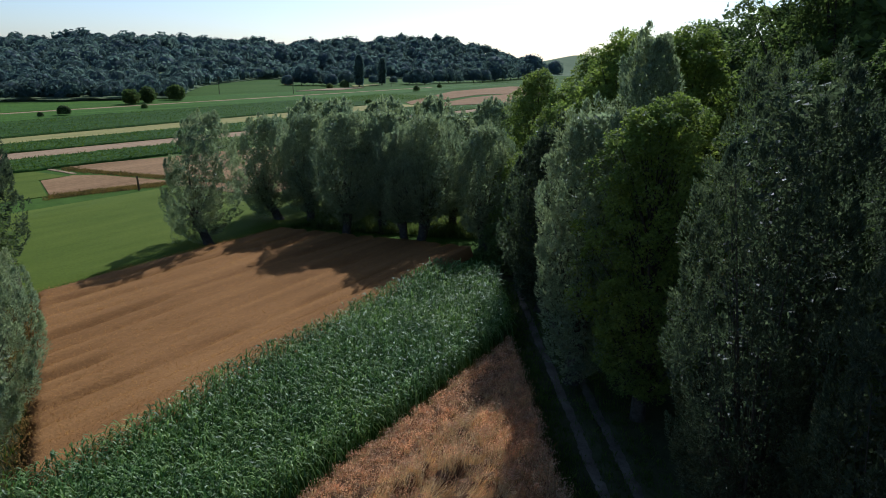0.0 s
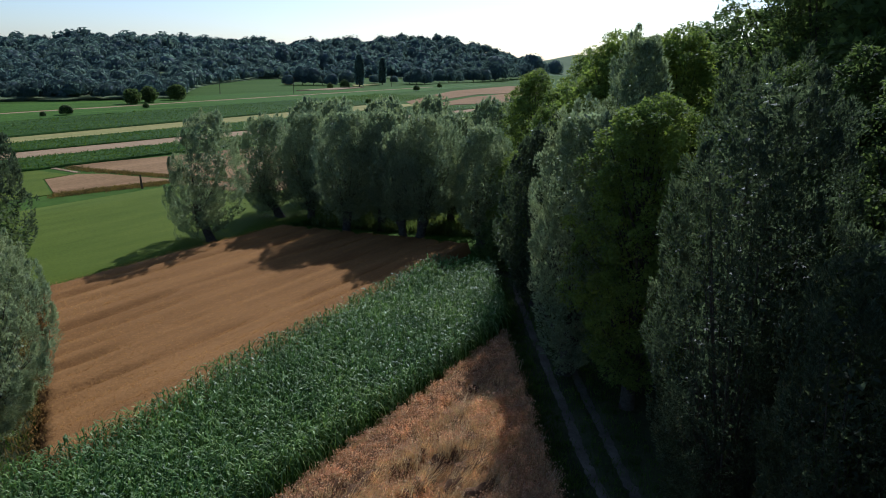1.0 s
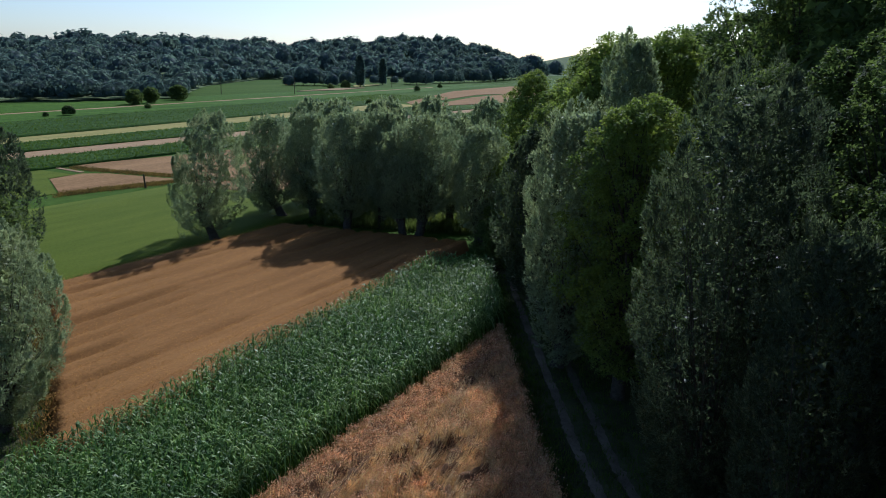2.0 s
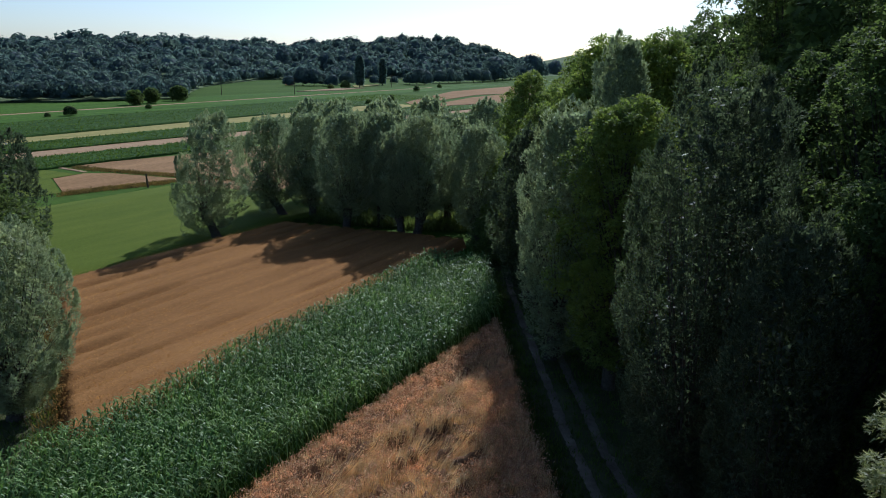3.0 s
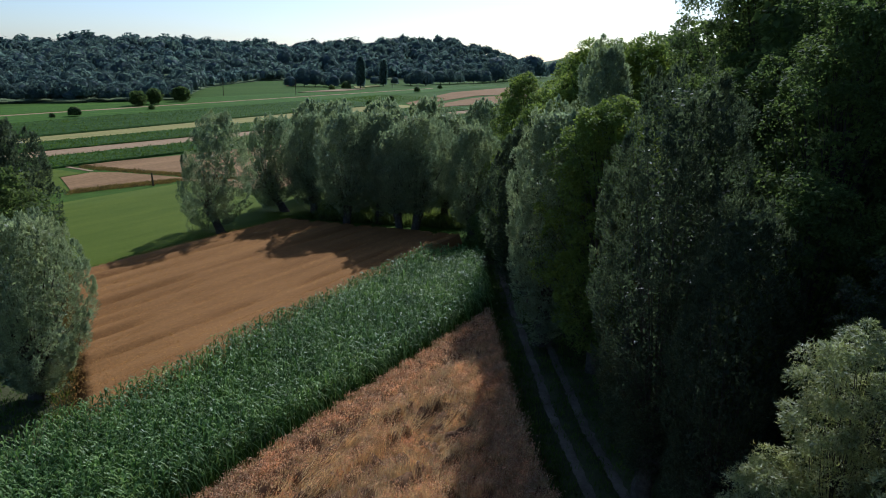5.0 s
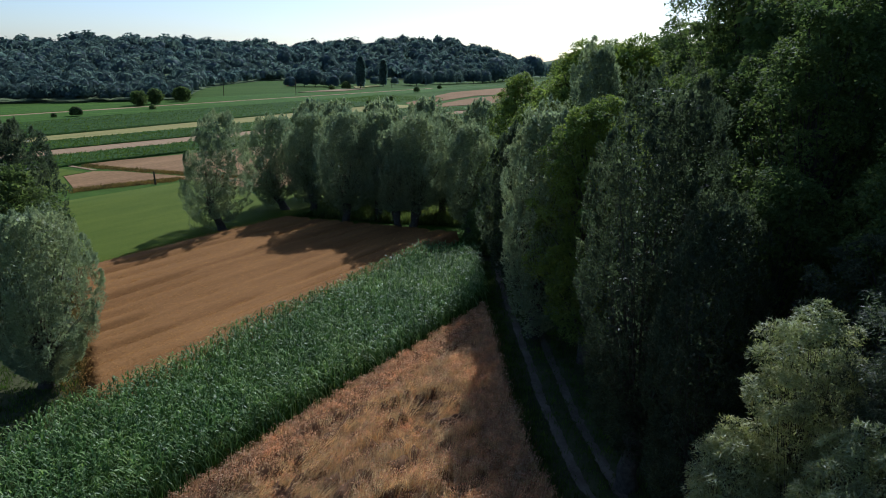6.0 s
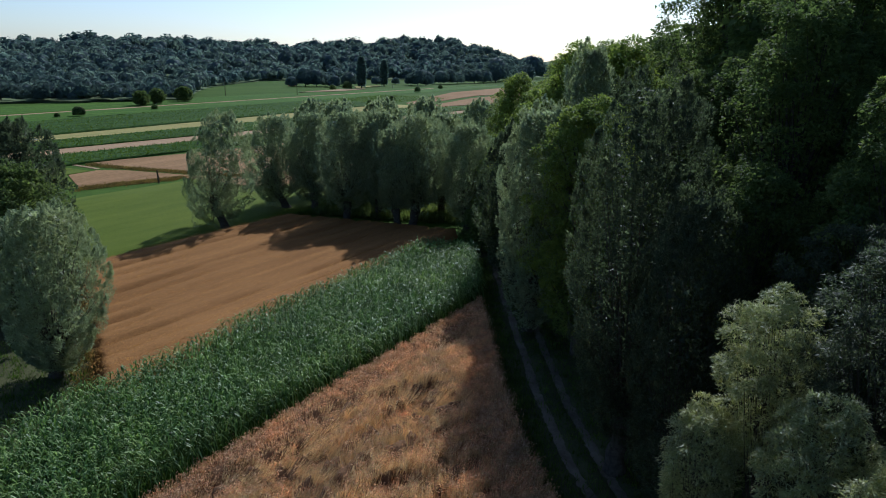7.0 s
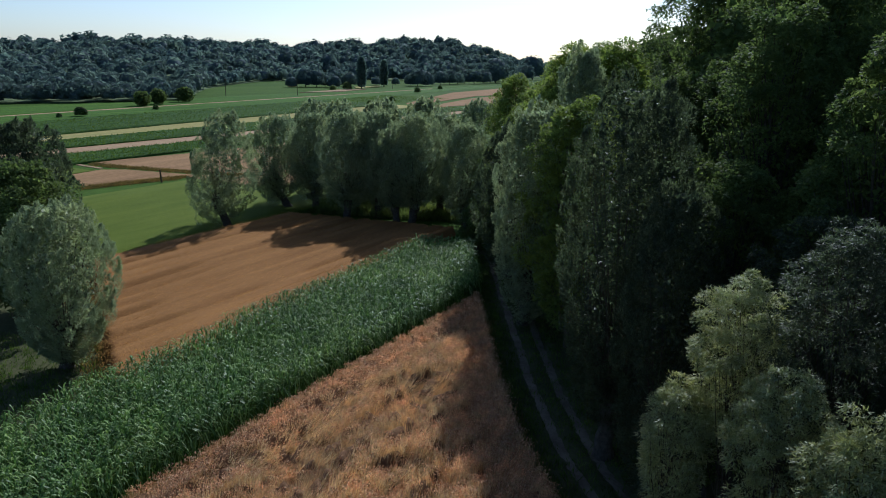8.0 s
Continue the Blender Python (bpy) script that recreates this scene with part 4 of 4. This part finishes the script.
for x, y, h in ((-113.9, 241.9, 5.0), (-112.8, 253.1, 5.4), (-109.7, 270.5, 5.6), (-109, 191.5, 2.6), (-112.0, 185.5, 1.2), (-101.6, 224.8, 1.6), (-78.5, 418.6, 3.0),
                (-72.0, 432.1, 4.5), (-27.4, 415.0, 3.0), (-16.3, 478.3, 2.5), (-30.9, 305.0, 2.4), (-36.3, 274.0, 2.2)):
    if h > 4.6:
        tree("field_bush", "small round light green tree in the fields", broad_parts(int(h * 10), h, 0.56 * h, 0.14, 60, 90, (0.42, 0.34), 0.10, 0.9, 0.5), M_BROAD_DARK, (x, y, 0), "field bushes", 0, "bush")
    else:
        bush(x, y, h)


def at_azimuth(px, d):
    return d * math.sin(azi(px)), d * math.cos(azi(px))


for px, d, h in ((718, 545, 8), (730, 540, 11), (745, 548, 10), (772, 590, 10), (788, 600, 11), (802, 610, 9), (815, 640, 11), (832, 640, 12), (848, 650, 12), (862, 690, 12), (870, 700, 21),
                 (884, 760, 22), (898, 800, 16), (912, 830, 15), (922, 840, 17), (935, 900, 26), (950, 1000, 18), (500, 470, 6), (526, 480, 11), (546, 480, 10), (562, 485, 8), (578, 470, 7),
                 (606, 500, 9), (655, 540, 6), (690, 560, 5), (975, 1250, 22)):
    x, y = at_azimuth(px, d)
    b = bush(x, y, h, "rounded dark green tree on the valley floor", M_HAZY_WOODS)
    b.name, b["category"] = "valley_tree", "tree"
    b["group"] = "valley trees"

# ---- grass, reeds and small things ----


def tufts(name, x, y, rng, height, width, material, label, blades=5, category="grass"):
    """Bunches of blades at x, y."""
    n = len(x)
    x, y = np.repeat(x, blades), np.repeat(y, blades)
    m = n * blades
    p = np.stack([x + 0.12 * rng.normal(size=m), y + 0.12 * rng.normal(size=m), relief(x, y) - 0.02], 1)
    ax = np.stack([0.4 * rng.normal(size=m), 0.4 * rng.normal(size=m), np.ones(m)], 1)
    h = height * (0.55 + 0.7 * rng.random(m))
    return tagged(new(name, mesh(name, *leaves(p, ax, rng, h, width), material)), label, category, "", "stuff")


rng = np.random.default_rng(900)
n = 5200
y = rng.uniform(8, 52, n)
side = rng.choice([-1.55, -0.9, 0.68, 2.1, 2.9], n, p=[0.34, 0.2, 0.16, 0.18, 0.12])
tufts("verge_grass", track_x(y) + side + 0.26 * rng.normal(size=n), y, rng, 0.32, 0.035, M_GRASS, "tufted grass along the farm track")
n = 2600
u = rng.uniform(26, 78, n)
gx, gy = fld(u, 46.1 + 0.25 * rng.normal(size=n))
tufts("edge_grass", gx, gy, rng, 0.6, 0.06, M_GRASS, "rank grass along the edge of the meadow")
n = 3000
gx, gy = rng.uniform(-15, 6, n), rng.uniform(0, 1, n)
gy = 68.2 - 0.28 * (gx + 17) * 0.5 + 8.5 * gy
tufts("reeds", gx, gy, rng, 1.1, 0.09, M_REED, "light green reeds and tall grass under the willows")
n = 2400
gx, gy = rng.uniform(-27, -16, n), rng.uniform(12, 30, n)
ok = ~big_wheat_in(gx, gy) & (-0.883 * gx + 0.47 * gy > 24.6)
tufts("headland_grass", gx[ok], gy[ok], rng, 0.35, 0.05, M_GRASS, "shaded green grass round a bushy willow")
n = 1500
k = rng.random(n)
gx, gy = -48.3 + 9.2 * k + 0.4 * rng.normal(size=n), 80.2 + 10.4 * k + 0.9 * rng.normal(size=n)
tufts("balk_grass", gx, gy, rng, 0.3, 0.07, M_DRY, "dry brownish grass along the edge of the grain")
k = rng.random(n)
gx, gy = -58.5 + 28.0 * k + 0.3 * rng.normal(size=n), 101.6 - 8.0 * k ** 0.7 + 0.7 * rng.normal(size=n)
tufts("balk_grass", gx, gy, rng, 0.3, 0.07, M_DRY, "dry brownish grass on a balk between grain plots")
n = 1600
k = rng.random(n)
gx, gy = -15.6 - 14.0 * k + 0.7 * rng.normal(size=n), 23.0 + 21.5 * k + 0.7 * rng.normal(size=n)
tufts("headland_grass", gx, gy, rng, 0.5, 0.06, M_DRY, "dry yellowish grass at the edge of the wheat")


def crop_leaves(a, b, u0, u1, n, z, label):
    u, w = u0 + (u1 - u0) * rng.random(n) ** 1.6, rng.random(n)
    s = (a[0] + a[1] * u) * (1 - w) + (b[0] + b[1] * u) * w
    x, y = fld(u, s)
    p = np.stack([x, y, z * (0.7 + 0.4 * rng.random(n))], 1)
    ax = rng.normal(size=(n, 3)) + np.array([0, 0, 0.5])
    return tagged(new("crop_leaves", mesh("crop_leaves", *blades(p, ax, rng.normal(size=(n, 3)), 0.42, 0.2), M_GRASS)), label, "crop", "", "stuff")


crop_leaves(L1, L2, 38, 220, 11000, 0.36, "leafy tops of a root crop")
crop_leaves(L3, L4, 20, 240, 12000, 0.36, "leafy tops of a root crop")
crop_leaves(L5, L6, 10, 300, 22000, 0.62, "leafy tops of distant maize")


def post(x, y):
    bm = bmesh.new()
    bmesh.ops.create_cone(bm, cap_ends=True, segments=10, radius1=0.13, radius2=0.11, depth=1.9)
    bmesh.ops.translate(bm, verts=bm.verts, vec=(0, 0, 0.85))
    bmesh.ops.bevel(bm, geom=[e for e in bm.edges if e.calc_length() < 0.2 and max(v.co.z for v in e.verts) > 1.7], offset=0.03, segments=2, affect="EDGES")
    me = bpy.data.meshes.new("wooden_post")
    bm.to_mesh(me)
    bm.free()
    me.materials.append(M_POST)
    ob = new("wooden_post", me)
    ob.matrix_basis = pose(x, y, 0, 2, -3, 0)
    return tagged(ob, "weathered dark wooden post at the corner of the meadow", "post")


post(-40.4, 86.0)


def utility_pole(x, y, h):
    """A plain timber pole with a short crossarm and two insulators."""
    root = new("utility_pole")
    t = np.linspace(0, 1, 4)
    part("shaft", mesh("shaft", *tube(np.stack([0 * t, 0 * t, h * t - 0.3 * (1 - t)], 1), 0.17 - 0.06 * t, 8), M_POST, True), root)
    part("crossarm", mesh("crossarm", *tube([(-0.9, 0, h - 0.5), (0, 0, h - 0.48), (0.9, 0, h - 0.5)], (0.07, 0.08, 0.07), 4), M_POST), root)
    for side in (-0.75, 0.75):
        part("insulator", mesh("insulator", *tube([(side, 0, h - 0.45), (side, 0, h - 0.32), (side, 0, h - 0.2)], (0.05, 0.07, 0.04), 6), M_PALE), root)
    root.matrix_basis = pose(x, y, 0, 0, 0, 25)
    return tagged(root, "weathered timber utility pole standing in the fields", "utility pole", "utility poles")


for x, y, h in ((-112.3, 326.6, 8.0), (-82.3, 344.4, 8.0), (-47.6, 469.0, 8.0)):
    utility_pole(x, y, h)

# thin grassy strip between the maize and the near wheat
n = 3200
u = rng.uniform(-6, 40, n)
gx, gy = fld(u, 15.72 + 0.13 * rng.normal(size=n))
ok = gx < track_x(gy) - 1.8
tufts("edge_grass", gx[ok], gy[ok], rng, 0.42, 0.030, M_DRY, "thin strip of yellowish grass along the maize")
n = 900
gy = rng.uniform(9, 38, n)
gx = track_x(gy) - 1.95 + 0.2 * rng.normal(size=n)
tufts("edge_grass", gx, gy, rng, 0.55, 0.035, M_DRY, "dry grass at the edge of the wheat beside the track", 4)
